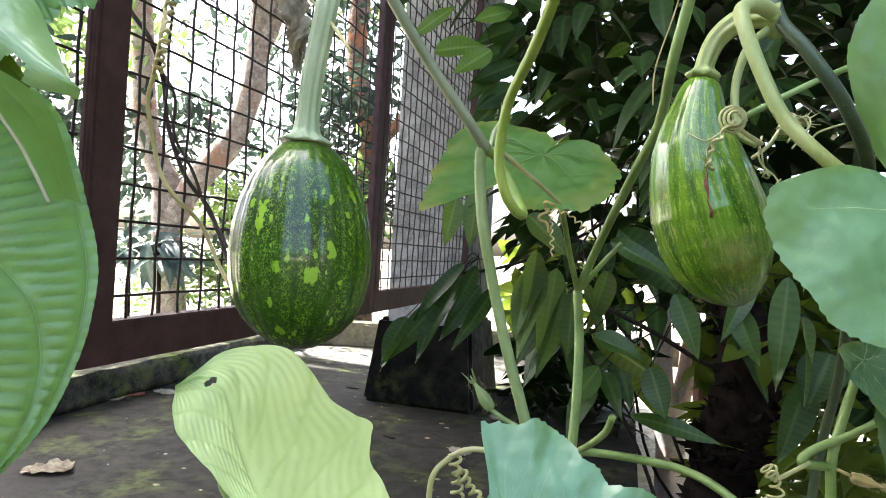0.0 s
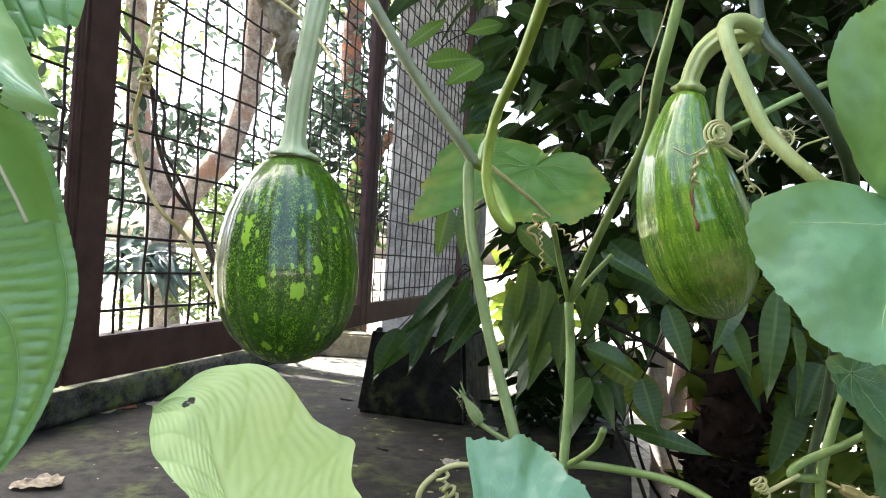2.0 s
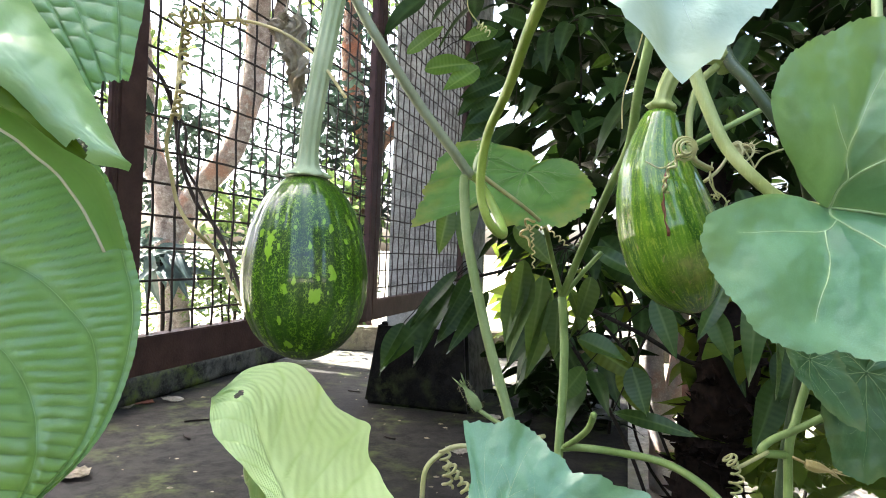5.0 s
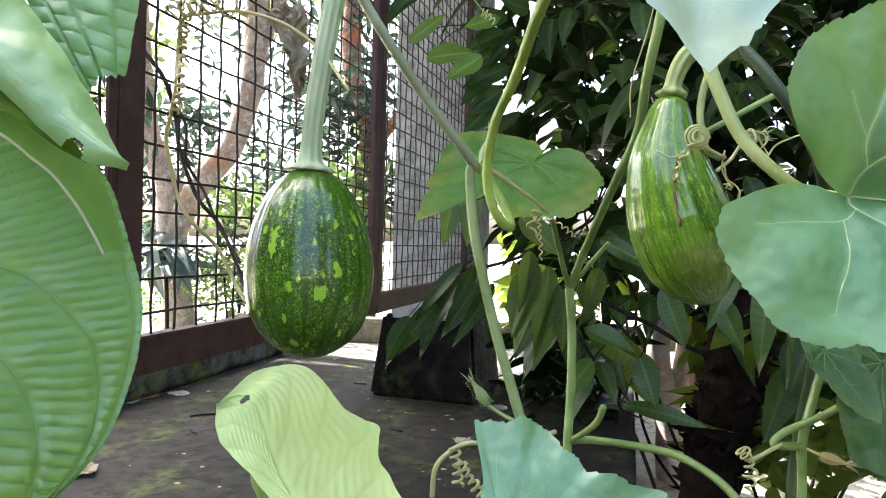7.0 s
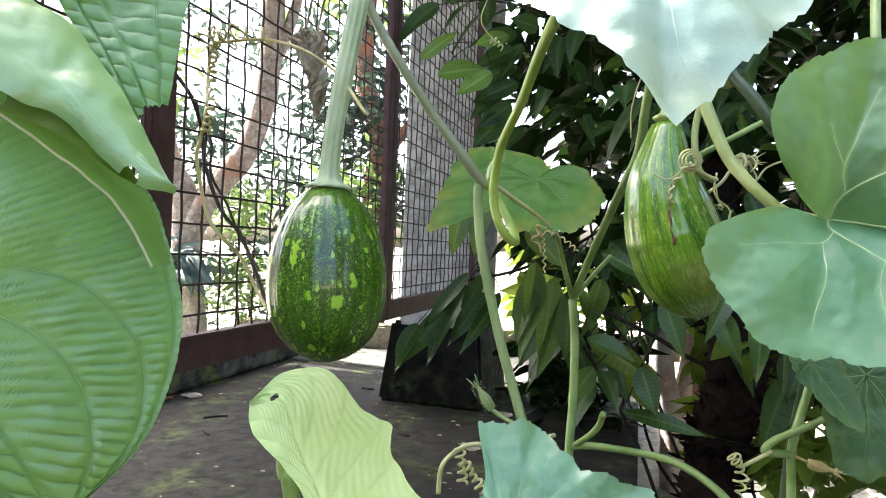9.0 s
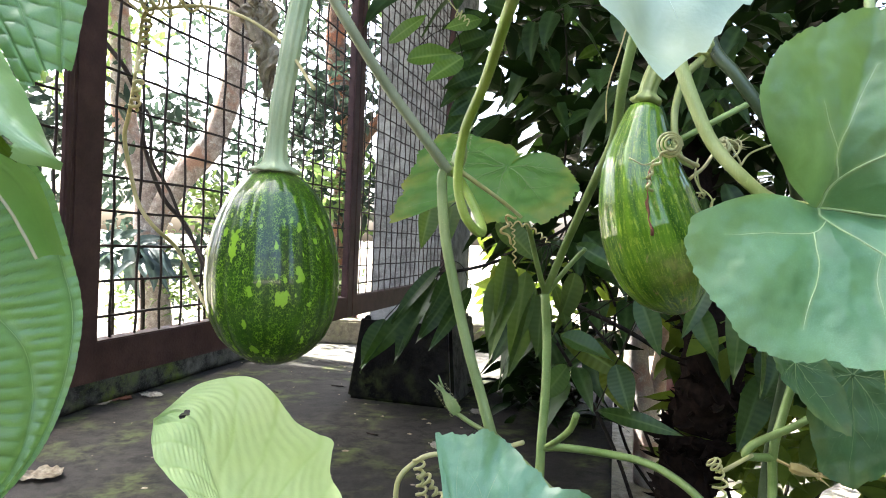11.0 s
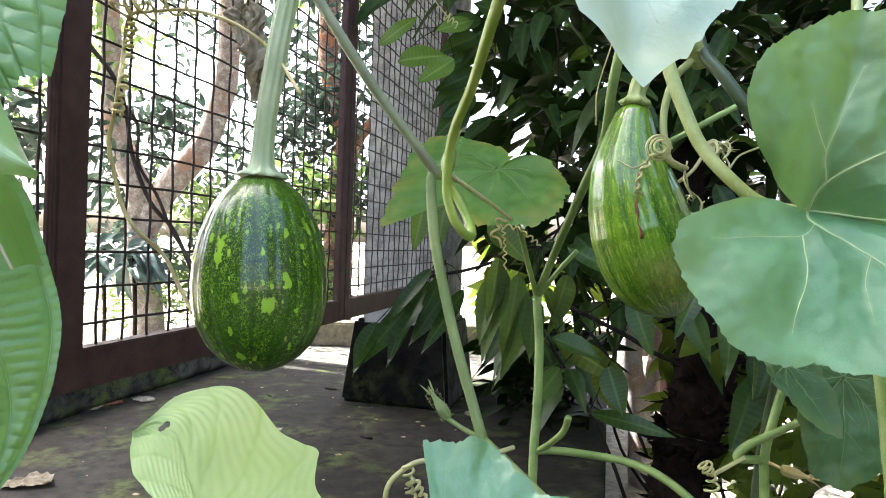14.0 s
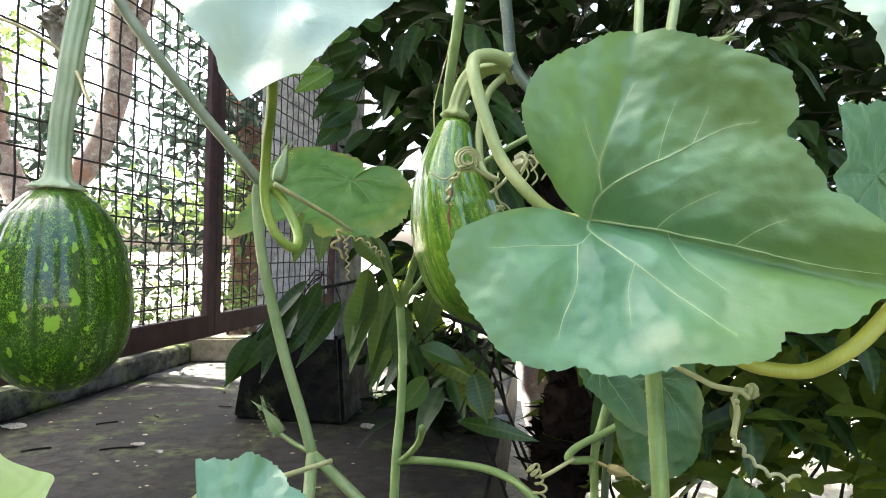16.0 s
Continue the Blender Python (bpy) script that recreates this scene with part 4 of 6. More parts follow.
vine("leaf_stalk", "pale green bent stalk of the large squash leaf", M_STEM_PALE,
     [([(0.336, 0.832, 0.948), (0.325, 0.820, 0.968), (0.298, 0.800, 0.972), (0.273, 0.788, 0.962), (0.271, 0.770, 0.929), (0.283, 0.752, 0.877), (0.300, 0.732, 0.824), (0.327, 0.708, 0.782), (0.354, 0.693, 0.757), (0.386, 0.670, 0.747)], 0.0100, 0.0066)], 1800, seed=5)
vine("upright_stalk", "straight pale green stalk beneath the large leaf", M_STEM_GREEN,
     [([(0.446, 0.660, 0.66), (0.444, 0.625, 0.598), (0.442, 0.610, 0.553), (0.441, 0.600, 0.509), (0.440, 0.590, 0.456), (0.438, 0.58, 0.3), (0.43, 0.58, 0.0), (0.43, 0.58, -0.45)], 0.0085, 0.009)], 1500, seed=6)
vine("leaf_stalk", "thick yellow stalk of a squash leaf", M_STEM_YELLOW,
     [([(0.75, 0.55, 0.78), (0.69, 0.55, 0.70), (0.642, 0.560, 0.637), (0.614, 0.570, 0.610), (0.589, 0.585, 0.594), (0.549, 0.600, 0.596), (0.53, 0.62, 0.605)], 0.0085, 0.0075)], 1200, seed=7)
vine("squash_vine", "green forked vine low in the foliage", M_STEM_GREEN,
     [([(0.573, 0.950, 0.457), (0.529, 0.950, 0.432), (0.476, 0.950, 0.406), (0.463, 0.950, 0.387), (0.504, 0.950, 0.385)], 0.0055, 0.0065),
      ([(0.56, 0.98, 0.56), (0.545, 0.970, 0.516), (0.520, 0.960, 0.442), (0.504, 0.950, 0.385), (0.507, 0.950, 0.25), (0.51, 0.95, -0.45)], 0.0065, 0.007)], 900, seed=8)

# ---- large leaves ----
def squash_leaf(label, center, tip, normal, size, seed, material=None, stalk=(), vein_material=None, **shape):
    ob = thing("squash_leaf", label, "leaf", center, "squash leaves")
    m = placed(center, tip, normal)
    leaf = SquashLeaf(size, seed, **shape)
    part("blade", leaf.blade(), material or M_SQUASH_LEAF, ob).matrix_world = m
    for me in leaf.veins():
        part("vein", me, vein_material or M_VEIN, ob, "pale raised vein").matrix_world = m
    if stalk:
        part("stalk", tube_mesh("stalk", spline([center, *stalk], 8), 0.005, 8), M_STEM, ob)
    return ob


BIG_NET = (((0, 0), (0.21, -0.01), (0.44, -0.02), (0.65, -0.02), (0.86, -0.03)), ((0, 0), (0.02, -0.07), (0.16, -0.19), (0.31, -0.33), (0.42, -0.38)), ((0, 0), (0.02, 0.06), (0.17, 0.14), (0.31, 0.21), (0.47, 0.29)),
           ((0.02, -0.07), (-0.01, -0.14), (0.0, -0.23), (0.01, -0.32), (0.03, -0.43)), ((0.02, 0.06), (-0.01, 0.12), (-0.11, 0.17), (-0.25, 0.24)), ((-0.01, 0.12), (0.02, 0.26), (0.01, 0.37), (0.01, 0.44)),
           ((-0.01, -0.14), (-0.05, -0.19), (-0.09, -0.25)), ((0.16, -0.19), (0.16, -0.3), (0.17, -0.4)), ((0.25, -0.27), (0.26, -0.33), (0.27, -0.4)), ((0.21, -0.01), (0.26, -0.07), (0.36, -0.15)), ((0.45, -0.02), (0.5, -0.07), (0.57, -0.12)),
           ((0.25, -0.01), (0.32, 0.08), (0.44, 0.15)), ((0.17, 0.14), (0.17, 0.23), (0.2, 0.34)))
squash_leaf("large blue-green squash leaf with pale veins and toothed edge", (0.386, 0.662, 0.748), (0.6585, 0.5568, 0.6798), (-0.2814, -0.9153, 0.2881), 0.335, 11, vein_material=M_LARGE_VEIN, cup=0.0, wave=0.018, crease=0.024, teeth=0.009, net=BIG_NET, fold=((0.11, 0.55), (0.17, 0.27)),
            lobes=((0, 0.915), (6, 0.886), (9, 0.836), (12, 0.814), (15, 0.77), (18, 0.722), (19, 0.683), (22, 0.691), (27, 0.667), (32, 0.643), (36, 0.611), (38, 0.661), (43, 0.70), (48, 0.712), (53, 0.689), (61, 0.655), (71, 0.619), (83, 0.602), (92, 0.592), (100, 0.552), (108, 0.506), (120, 0.452), (134, 0.388), (144, 0.339), (149, 0.293), (155, 0.226), (159, 0.15), (170, 0.08), (180, 0.03)),
            lobes_low=((0, 0.915), (5, 0.847), (10, 0.805), (14, 0.77), (19, 0.716), (21, 0.675), (22, 0.635), (24, 0.649), (29, 0.658), (33, 0.644), (39, 0.612), (44, 0.579), (51, 0.548), (58, 0.546), (67, 0.538), (75, 0.52), (81, 0.511), (89, 0.544), (99, 0.553), (107, 0.54), (113, 0.515), (126, 0.498), (132, 0.488), (139, 0.467), (147, 0.42), (150, 0.357), (155, 0.263), (162, 0.184), (172, 0.09), (180, 0.03)))
squash_leaf("pale squash leaf with a sunlit drooping tip", (0.095, 0.40, 0.955), (0.085, 0.262, 0.774), (0.10, -0.62, 0.78), 0.222, 12, M_SHEEN_LEAF, vein_material=M_SHEEN_VEIN, cup=-0.03, wave=0.04, crease=0.05, teeth=0.012,
            lobes=((0, 1.0), (5, 0.89), (12, 0.80), (22, 0.73), (36, 0.66), (60, 0.60), (95, 0.55), (140, 0.5), (165, 0.35), (180, 0.08)))
squash_leaf("thin green squash leaf with a browned corner", (0.102, 1.216, 0.850), (-0.121, 1.192, 0.736), (-0.306, -0.614, 0.728), 0.252, 13, M_SQUASH_LEAF_THIN, vein_material=M_THIN_VEIN, cup=0.0, wave=0.02, ways=(0.0, -55.0, -95.0, -130.0, 45.0, 75.0),
            lobes=((0, 1.0), (4, 0.95), (8, 0.52), (20, 0.46), (41, 0.58), (53, 0.70), (62, 0.73), (76, 0.74), (87, 0.79), (95, 0.81), (103, 0.76), (115, 0.67), (131, 0.52), (149, 0.40), (160, 0.28), (170, 0.05), (180, 0.05)),
            lobes_low=((0, 1.0), (8, 0.91), (27, 0.85), (40, 0.84), (63, 0.94), (73, 0.86), (86, 0.63), (96, 0.47), (110, 0.34), (150, 0.15), (166, 0.20), (175, 0.06), (180, 0.05)))
squash_leaf("blue-green young squash leaf with toothed edge", (0.021, 0.539, 0.407), (-0.012, 0.589, 0.506), (0.1, -0.88, 0.48), 0.116, 14, M_TEAL_LEAF, stalk=[(0.06, 0.58, 0.36), (0.12, 0.64, 0.15), (0.14, 0.66, 0.0)], cup=0.04, wave=0.07, teeth=0.012, ways=(4.0, 30.0, 62.0, 95.0, -20.0),
            lobes=((0, 1.0), (2, 0.72), (5, 0.56), (16, 0.44), (43, 0.40), (90, 0.5), (180, 0.1)),
            lobes_low=((0, 1.06), (4, 1.02), (12, 0.99), (22, 1.07), (30, 1.08), (34, 1.05), (40, 0.97), (45, 0.92), (62, 0.92), (77, 1.11), (85, 1.31), (95, 1.40), (120, 1.0), (150, 0.6), (180, 0.1)))
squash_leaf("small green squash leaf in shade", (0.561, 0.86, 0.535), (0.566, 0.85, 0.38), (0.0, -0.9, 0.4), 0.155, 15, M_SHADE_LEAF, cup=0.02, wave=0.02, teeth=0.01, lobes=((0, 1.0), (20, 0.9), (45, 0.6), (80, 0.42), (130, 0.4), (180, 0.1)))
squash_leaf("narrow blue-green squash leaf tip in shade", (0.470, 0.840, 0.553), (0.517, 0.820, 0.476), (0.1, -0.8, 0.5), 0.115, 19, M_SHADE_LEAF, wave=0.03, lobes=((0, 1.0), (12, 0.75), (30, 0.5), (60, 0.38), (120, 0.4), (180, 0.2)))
squash_leaf("blue-green squash leaf in shade", (0.84, 0.78, 0.83), (0.765, 0.75, 0.885), (-0.2, -0.9, 0.3), 0.14, 16, M_TEAL_LEAF)
squash_leaf("pale yellow-edged squash leaf high up", (0.52, 0.36, 0.92), (0.461, 0.34, 0.826), (-0.2, -0.85, 0.4), 0.12, 17, M_SHEEN_LEAF, stalk=[(0.66, 0.42, 0.85), (0.80, 0.48, 0.5), (0.82, 0.5, -0.45)])
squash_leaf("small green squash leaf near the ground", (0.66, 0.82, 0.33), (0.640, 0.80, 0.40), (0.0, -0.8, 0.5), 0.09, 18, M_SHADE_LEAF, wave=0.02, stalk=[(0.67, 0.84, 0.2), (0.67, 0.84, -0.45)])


def lofted_leaf(label, near, middle, far, normal, seed, material, rim=False, stalk=(), vein_material=None, **shape):
    ob = thing("ridged_leaf", label, "leaf", near[0], "broad ridged leaves")
    me, ribs, edges = lofted_leaf_mesh(near, middle, far, normal, seed, **shape)
    part("blade", me, material, ob)
    for path in ribs if shape.get("veins", True) else ():
        part("vein", tube_mesh("vein", path, lambda s: 0.0006 * (1.1 - s), 6), vein_material or M_RIDGE_VEIN, ob)
    if rim:
        part("rim", tube_mesh("rim", edges[0], 0.0011, 6), M_RIM, ob, "pale dry rim")
    if stalk:
        part("stalk", tube_mesh("stalk", spline([near[0], *stalk], 8), 0.004, 8), M_STEM, ob)
    return ob


lofted_leaf("broad light green leaf with deep ladder-like ridges",
            [(-0.448, 0.345, 0.677), (-0.462, 0.325, 0.635), (-0.452, 0.321, 0.574), (-0.423, 0.334, 0.516), (-0.385, 0.361, 0.483), (-0.345, 0.392, 0.467)],
            [(-0.448, 0.345, 0.677), (-0.431, 0.352, 0.641), (-0.409, 0.363, 0.599), (-0.382, 0.376, 0.548), (-0.361, 0.386, 0.504), (-0.345, 0.392, 0.467)],
            [(-0.448, 0.345, 0.677), (-0.435, 0.379, 0.792), (-0.386, 0.424, 0.798), (-0.331, 0.461, 0.747), (-0.306, 0.473, 0.698), (-0.291, 0.472, 0.635), (-0.288, 0.466, 0.589), (-0.293, 0.455, 0.557), (-0.302, 0.441, 0.527), (-0.317, 0.423, 0.500), (-0.345, 0.392, 0.467)],
            (0.65, -0.75, 0.15), 21, M_RIDGED_LEAF, veins=(((0.3, 0.12), (0.4, 0.22), (0.5, 0.28), (0.6, 0.345), (0.7, 0.39), (0.81, 0.43), (1.0, 0.50)), ((0.3, 0.28), (0.36, 0.37), (0.47, 0.50), (0.57, 0.61), (0.67, 0.715), (0.75, 0.78), (0.85, 0.83), (1.0, 0.80)), 0.95),
            relief=0.0044, bow=0.004, nv=130, fan=((-0.548, 0.232, 0.60), (0.72, 0.69, 0.0), (30, 26, 24, 20, 24, 33, 38, 42)), stalk=[(-0.46, 0.36, 0.66), (-0.50, 0.42, 0.3), (-0.50, 0.42, 0.0)])
lofted_leaf("smooth light green leaf hanging over the broad ridged leaf",
            [(-0.471, 0.381, 0.941), (-0.424, 0.350, 0.839), (-0.380, 0.361, 0.800), (-0.349, 0.379, 0.788), (-0.315, 0.386, 0.758), (-0.290, 0.393, 0.737), (-0.268, 0.407, 0.732)],
            [(-0.471, 0.381, 0.941), (-0.434, 0.388, 0.905), (-0.406, 0.391, 0.877), (-0.359, 0.389, 0.816), (-0.321, 0.393, 0.775), (-0.290, 0.400, 0.747), (-0.268, 0.407, 0.732)],
            [(-0.471, 0.381, 0.941), (-0.426, 0.401, 0.916), (-0.393, 0.410, 0.888), (-0.361, 0.422, 0.865), (-0.326, 0.421, 0.820), (-0.293, 0.416, 0.774), (-0.268, 0.407, 0.732)],
            (0.55, -0.65, 0.45), 22, M_SMOOTH_LEAF, veins=(), vein_material=M_SMOOTH_LEAF, tear=(0.885, -1.0, 0.020, 0.55), ns=220, nv=50, ladder=13, relief=0.0006, bow=0.010, stalk=[(-0.47, 0.36, 0.95), (-0.52, 0.40, 0.6), (-0.52, 0.42, 0.0)])
lofted_leaf("curled yellow-green leaf edge with a pale rim",
            [(-0.400, 0.353, 0.797), (-0.382, 0.365, 0.784), (-0.353, 0.386, 0.761), (-0.322, 0.405, 0.731), (-0.304, 0.416, 0.700), (-0.292, 0.422, 0.673)],
            [(-0.407, 0.362, 0.807), (-0.385, 0.378, 0.794), (-0.356, 0.400, 0.774), (-0.328, 0.417, 0.745), (-0.307, 0.430, 0.717), (-0.291, 0.436, 0.674)],
            [(-0.414, 0.369, 0.816), (-0.386, 0.391, 0.803), (-0.358, 0.413, 0.787), (-0.333, 0.429, 0.758), (-0.309, 0.443, 0.732), (-0.290, 0.452, 0.674)],
            (0.5, -0.7, 0.45), 25, M_RIM_LEAF, True, veins=(), ns=160, nv=24, ladder=9, relief=0.0005, bow=0.004)
# Strip added where the fold of the leaf lies in shade
lofted_leaf("dark olive sheet painting the shade inside the ridged leaf's fold",
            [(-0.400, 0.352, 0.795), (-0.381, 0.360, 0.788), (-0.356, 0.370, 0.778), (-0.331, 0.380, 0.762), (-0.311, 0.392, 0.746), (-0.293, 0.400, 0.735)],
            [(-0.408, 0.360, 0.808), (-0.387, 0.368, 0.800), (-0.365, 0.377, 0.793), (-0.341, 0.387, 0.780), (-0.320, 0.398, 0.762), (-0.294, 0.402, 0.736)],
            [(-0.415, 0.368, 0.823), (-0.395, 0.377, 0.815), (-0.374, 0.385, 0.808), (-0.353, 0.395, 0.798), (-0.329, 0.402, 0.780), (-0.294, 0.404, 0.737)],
            (0.5, -0.7, 0.45), 26, M_FOLD_SHADE, veins=(), ns=120, nv=24, ladder=8, relief=0.0005, bow=-0.002)
lofted_leaf("light green ridged leaf with a ragged end",
            [(-0.522, 0.542, 1.091), (-0.488, 0.526, 0.990), (-0.447, 0.521, 0.926), (-0.411, 0.518, 0.875), (-0.362, 0.513, 0.800)],
            [(-0.455, 0.559, 1.103), (-0.438, 0.539, 0.997), (-0.413, 0.531, 0.936), (-0.388, 0.528, 0.895), (-0.350, 0.520, 0.818)],
            [(-0.348, 0.587, 1.122), (-0.334, 0.566, 1.012), (-0.330, 0.552, 0.946), (-0.332, 0.544, 0.912), (-0.338, 0.528, 0.825)],
            (0.2, -0.9, 0.2), 23, M_RIDGED_LEAF, veins=(0.6,), fan=((-1.2, 0.45, 0.98), (1.0, 0.12, 0.0), (52, 52, 52, 52)), relief=0.0026, ragged=0.035, ns=300, nv=60, stalk=[(-0.56, 0.6, 1.15), (-0.62, 0.66, 1.0), (-0.64, 0.68, 0.0)])
lofted_leaf("pale yellow-green ridged leaf with a small hole",
            [(-0.135, 0.375, 0.487), (-0.141, 0.380, 0.494), (-0.145, 0.380, 0.503), (-0.155, 0.382, 0.517), (-0.170, 0.385, 0.530), (-0.187, 0.390, 0.543), (-0.197, 0.400, 0.552), (-0.201, 0.410, 0.565)],
            [(-0.119, 0.382, 0.485), (-0.129, 0.386, 0.492), (-0.147, 0.400, 0.513), (-0.162, 0.410, 0.536), (-0.174, 0.420, 0.559), (-0.188, 0.420, 0.568), (-0.201, 0.410, 0.565)],
            [(-0.047, 0.410, 0.477), (-0.054, 0.420, 0.483), (-0.074, 0.450, 0.495), (-0.091, 0.480, 0.507), (-0.096, 0.500, 0.519), (-0.099, 0.508, 0.528), (-0.122, 0.500, 0.542), (-0.130, 0.495, 0.550), (-0.146, 0.490, 0.572), (-0.156, 0.485, 0.579), (-0.169, 0.475, 0.582), (-0.187, 0.450, 0.582), (-0.195, 0.430, 0.574), (-0.201, 0.410, 0.565)],
            (0.25, -0.70, 0.68), 24, M_PALE_LEAF, vein_material=M_PALE_VEIN, veins=(), ns=300, ladder=6, arch=2.2, relief=0.0022, bow=0.004, ragged=0.006, hole=(0.840, -0.050, 0.016, 0.14), stalk=[(-0.10, 0.45, 0.43), (-0.12, 0.5, 0.2), (-0.12, 0.5, 0.0)])
vine("leaf_stalk", "thick pale green stalk rising under the yellow-green leaf", M_STEM_GREEN, [([(-0.188, 0.470, 0.509), (-0.187, 0.470, 0.491), (-0.178, 0.470, 0.455), (-0.16, 0.50, 0.2), (-0.15, 0.52, 0.0)], 0.007, 0.008)], 500, seed=15)

# ---- shrub behind ----
SHRUB = [lance_leaf_mesh("leaf", l, w, k, fold=f, bend=b) for k, (l, w, f, b) in enumerate(((0.17, 0.05, 0.3, 0.2), (0.20, 0.06, 0.25, 0.3), (0.14, 0.05, 0.35, 0.15), (0.16, 0.065, 0.2, 0.35)))]
for me in SHRUB:
    me.materials.append(M_SHRUB_LEAF)
YOUNG = [lance_leaf_mesh("leaf", 0.13, 0.06, 9, fold=0.2, bend=0.2)]
YOUNG[0].materials.append(M_YOUNG_LEAF)


def leaf_pose(q, heading, pitch, roll, scale):
    return Matrix.Translation(q) @ Euler((pitch, roll, heading), "ZYX").to_matrix().to_4x4() @ Matrix.Scale(scale, 4)


shrub = thing("shrub", "dense dark green shrub with long drooping pointed leaves", "shrub", (0.6, 2.0, 0.0))
rng = random.Random(5)
for k in range(13):
    x0 = rng.uniform(0.5, 2.2)
    y0 = rng.uniform(2.3, 3.0)
    pts = [Vector((x0, y0, -0.45))]
    for j in range(7):
        pts.append(pts[-1] + Vector((rng.uniform(-0.2, 0.2), rng.uniform(-0.12, 0.06), rng.uniform(0.2, 0.42))))
    part("branch", tube_mesh("branch", spline(pts, 4), lambda s: 0.008 - 0.006 * s, 6), M_TWIG, shrub)
def in_gap(q):
    """Openings shaped to fit the camera's view: a low one in front of the pale tree, one high up and one beside the
    pillar; and a lane cut for the sun.
    """
    low = q[2] < 0.55 - 0.12 * (q[1] - 1.5) and 0.29 < q[0] / q[1] < 0.375
    high = q[1] > 1.6 and abs(q[0] / q[1] - 0.125) < 0.017 and abs((q[2] - 0.7) / q[1] - 0.18) < 0.035
    mid = 1.6 < q[1] < 2.7 and 0.08 < q[0] / q[1] < 0.15 and -0.10 < (q[2] - 0.68) / q[1] < -0.02
    lane = abs(q[0] - (0.97 - 0.55 * q[2])) < 0.25 and abs(q[1] - (3.05 + 0.386 * q[2])) < 0.3
    return low or high or mid or lane


count = 0
while count < 290:
    foot = Vector((rng.uniform(0.15, 1.9), rng.uniform(1.85, 2.35), rng.uniform(0.25, 1.75)))
    way = Vector((rng.uniform(-0.8, 0.5), rng.uniform(-1.0, -0.3), rng.uniform(-0.1, 0.5))).normalized()
    reach, leaves = rng.uniform(0.35, 0.6), rng.randrange(6, 10)
    line = spline([foot + way * reach * f + Vector((0, 0, -0.22 * reach * f * f)) for f in (0, 0.25, 0.5, 0.75, 1.0)], 4)
    if in_gap(line[-1]) or in_gap(line[len(line) // 2]):
        continue
    part("twig", tube_mesh("twig", line, lambda s: 0.0035 - 0.0022 * s, 5), M_TWIG, shrub)
    for k in range(leaves):
        q = line[int((0.25 + 0.75 * k / (leaves - 1)) * (len(line) - 1))]
        flat = Matrix.Rotation((1 if k % 2 else -1) * rng.uniform(0.5, 1.2) * (0.2 if k == leaves - 1 else 1.0), 3, "Z") @ way
        flat.z = rng.uniform(-1.1, -0.1)
        if in_gap(q + flat * 0.1):
            continue
        ob = part("leaf", rng.choice(SHRUB), None, shrub)
        ob.matrix_basis = placed(q, q + flat, Vector((rng.uniform(-0.5, 0.3), rng.uniform(-0.7, 0.1), 1.0))) @ Matrix.Scale(rng.uniform(0.75, 1.2), 4)
        count += 1


def leaf_cloud(name, count, place, mesh, seed, pitch=(-1.5, 0.2), scale=(0.7, 1.3)):
    """Many leaves joined in one mesh."""
    rng = random.Random(seed)
    base = np.array([v.co for v in mesh.vertices])
    loops = [tuple(p.vertices) for p in mesh.polygons]
    vv, rr = [0.0] * (len(base) * count), [0.0] * (len(base) * count)
    verts, faces = [], []
    for _ in range(count):
        m = leaf_pose(place(rng), rng.uniform(0, 6.28), rng.uniform(*pitch), rng.uniform(-0.6, 0.6), rng.uniform(*scale))
        i0 = len(verts)
        a = np.array(m)
        verts += (base @ a[:3, :3].T + a[:3, 3]).tolist()
        faces += [tuple(i0 + i for i in f) for f in loops]
    return mesh_of(name, verts, faces, True, {"vein": vv, "rim": rr})


for k in range(40):
    ob = part("leaf", YOUNG[0], None, shrub)
    ob.matrix_basis = leaf_pose((rng.uniform(0.1, 1.9), rng.uniform(1.9, 2.6), rng.uniform(0.1, 1.9)), rng.uniform(0, 6.28), rng.uniform(-1.4, -0.2), rng.uniform(-0.6, 0.6), rng.uniform(0.7, 1.2))
small = lance_leaf_mesh("leaf", 0.17, 0.055, 3, ns=5, nv=2)


broad = lance_leaf_mesh("leaf", 0.19, 0.085, 5, ns=6, nv=2)


def scattered(rng, lo, hi):
    while True:
        q = tuple(rng.uniform(a, b) for a, b in zip(lo, hi))
        if not in_gap(q):
            return q


lit = part("leaves", leaf_cloud("leaves", 300, lambda r: scattered(r, (0.8, 1.9, -0.3), (2.2, 2.8, 0.7)), YOUNG[0], 12, (-1.4, 0.1), (0.8, 1.4)), M_BACKLIT_LEAF, shrub, "leaves with backlight put into their yellow-green colour")
tagged(lit, kind="stuff")
lit = part("leaves", leaf_cloud("leaves", 110, lambda r: scattered(r, (0.22, 2.9, 0.2), (0.85, 3.6, 0.75)), YOUNG[0], 14, (-1.4, 0.1), (0.9, 1.5)), M_BACKLIT_LEAF, shrub, "leaves with backlight put into their yellow-green colour")
tagged(lit, kind="stuff")
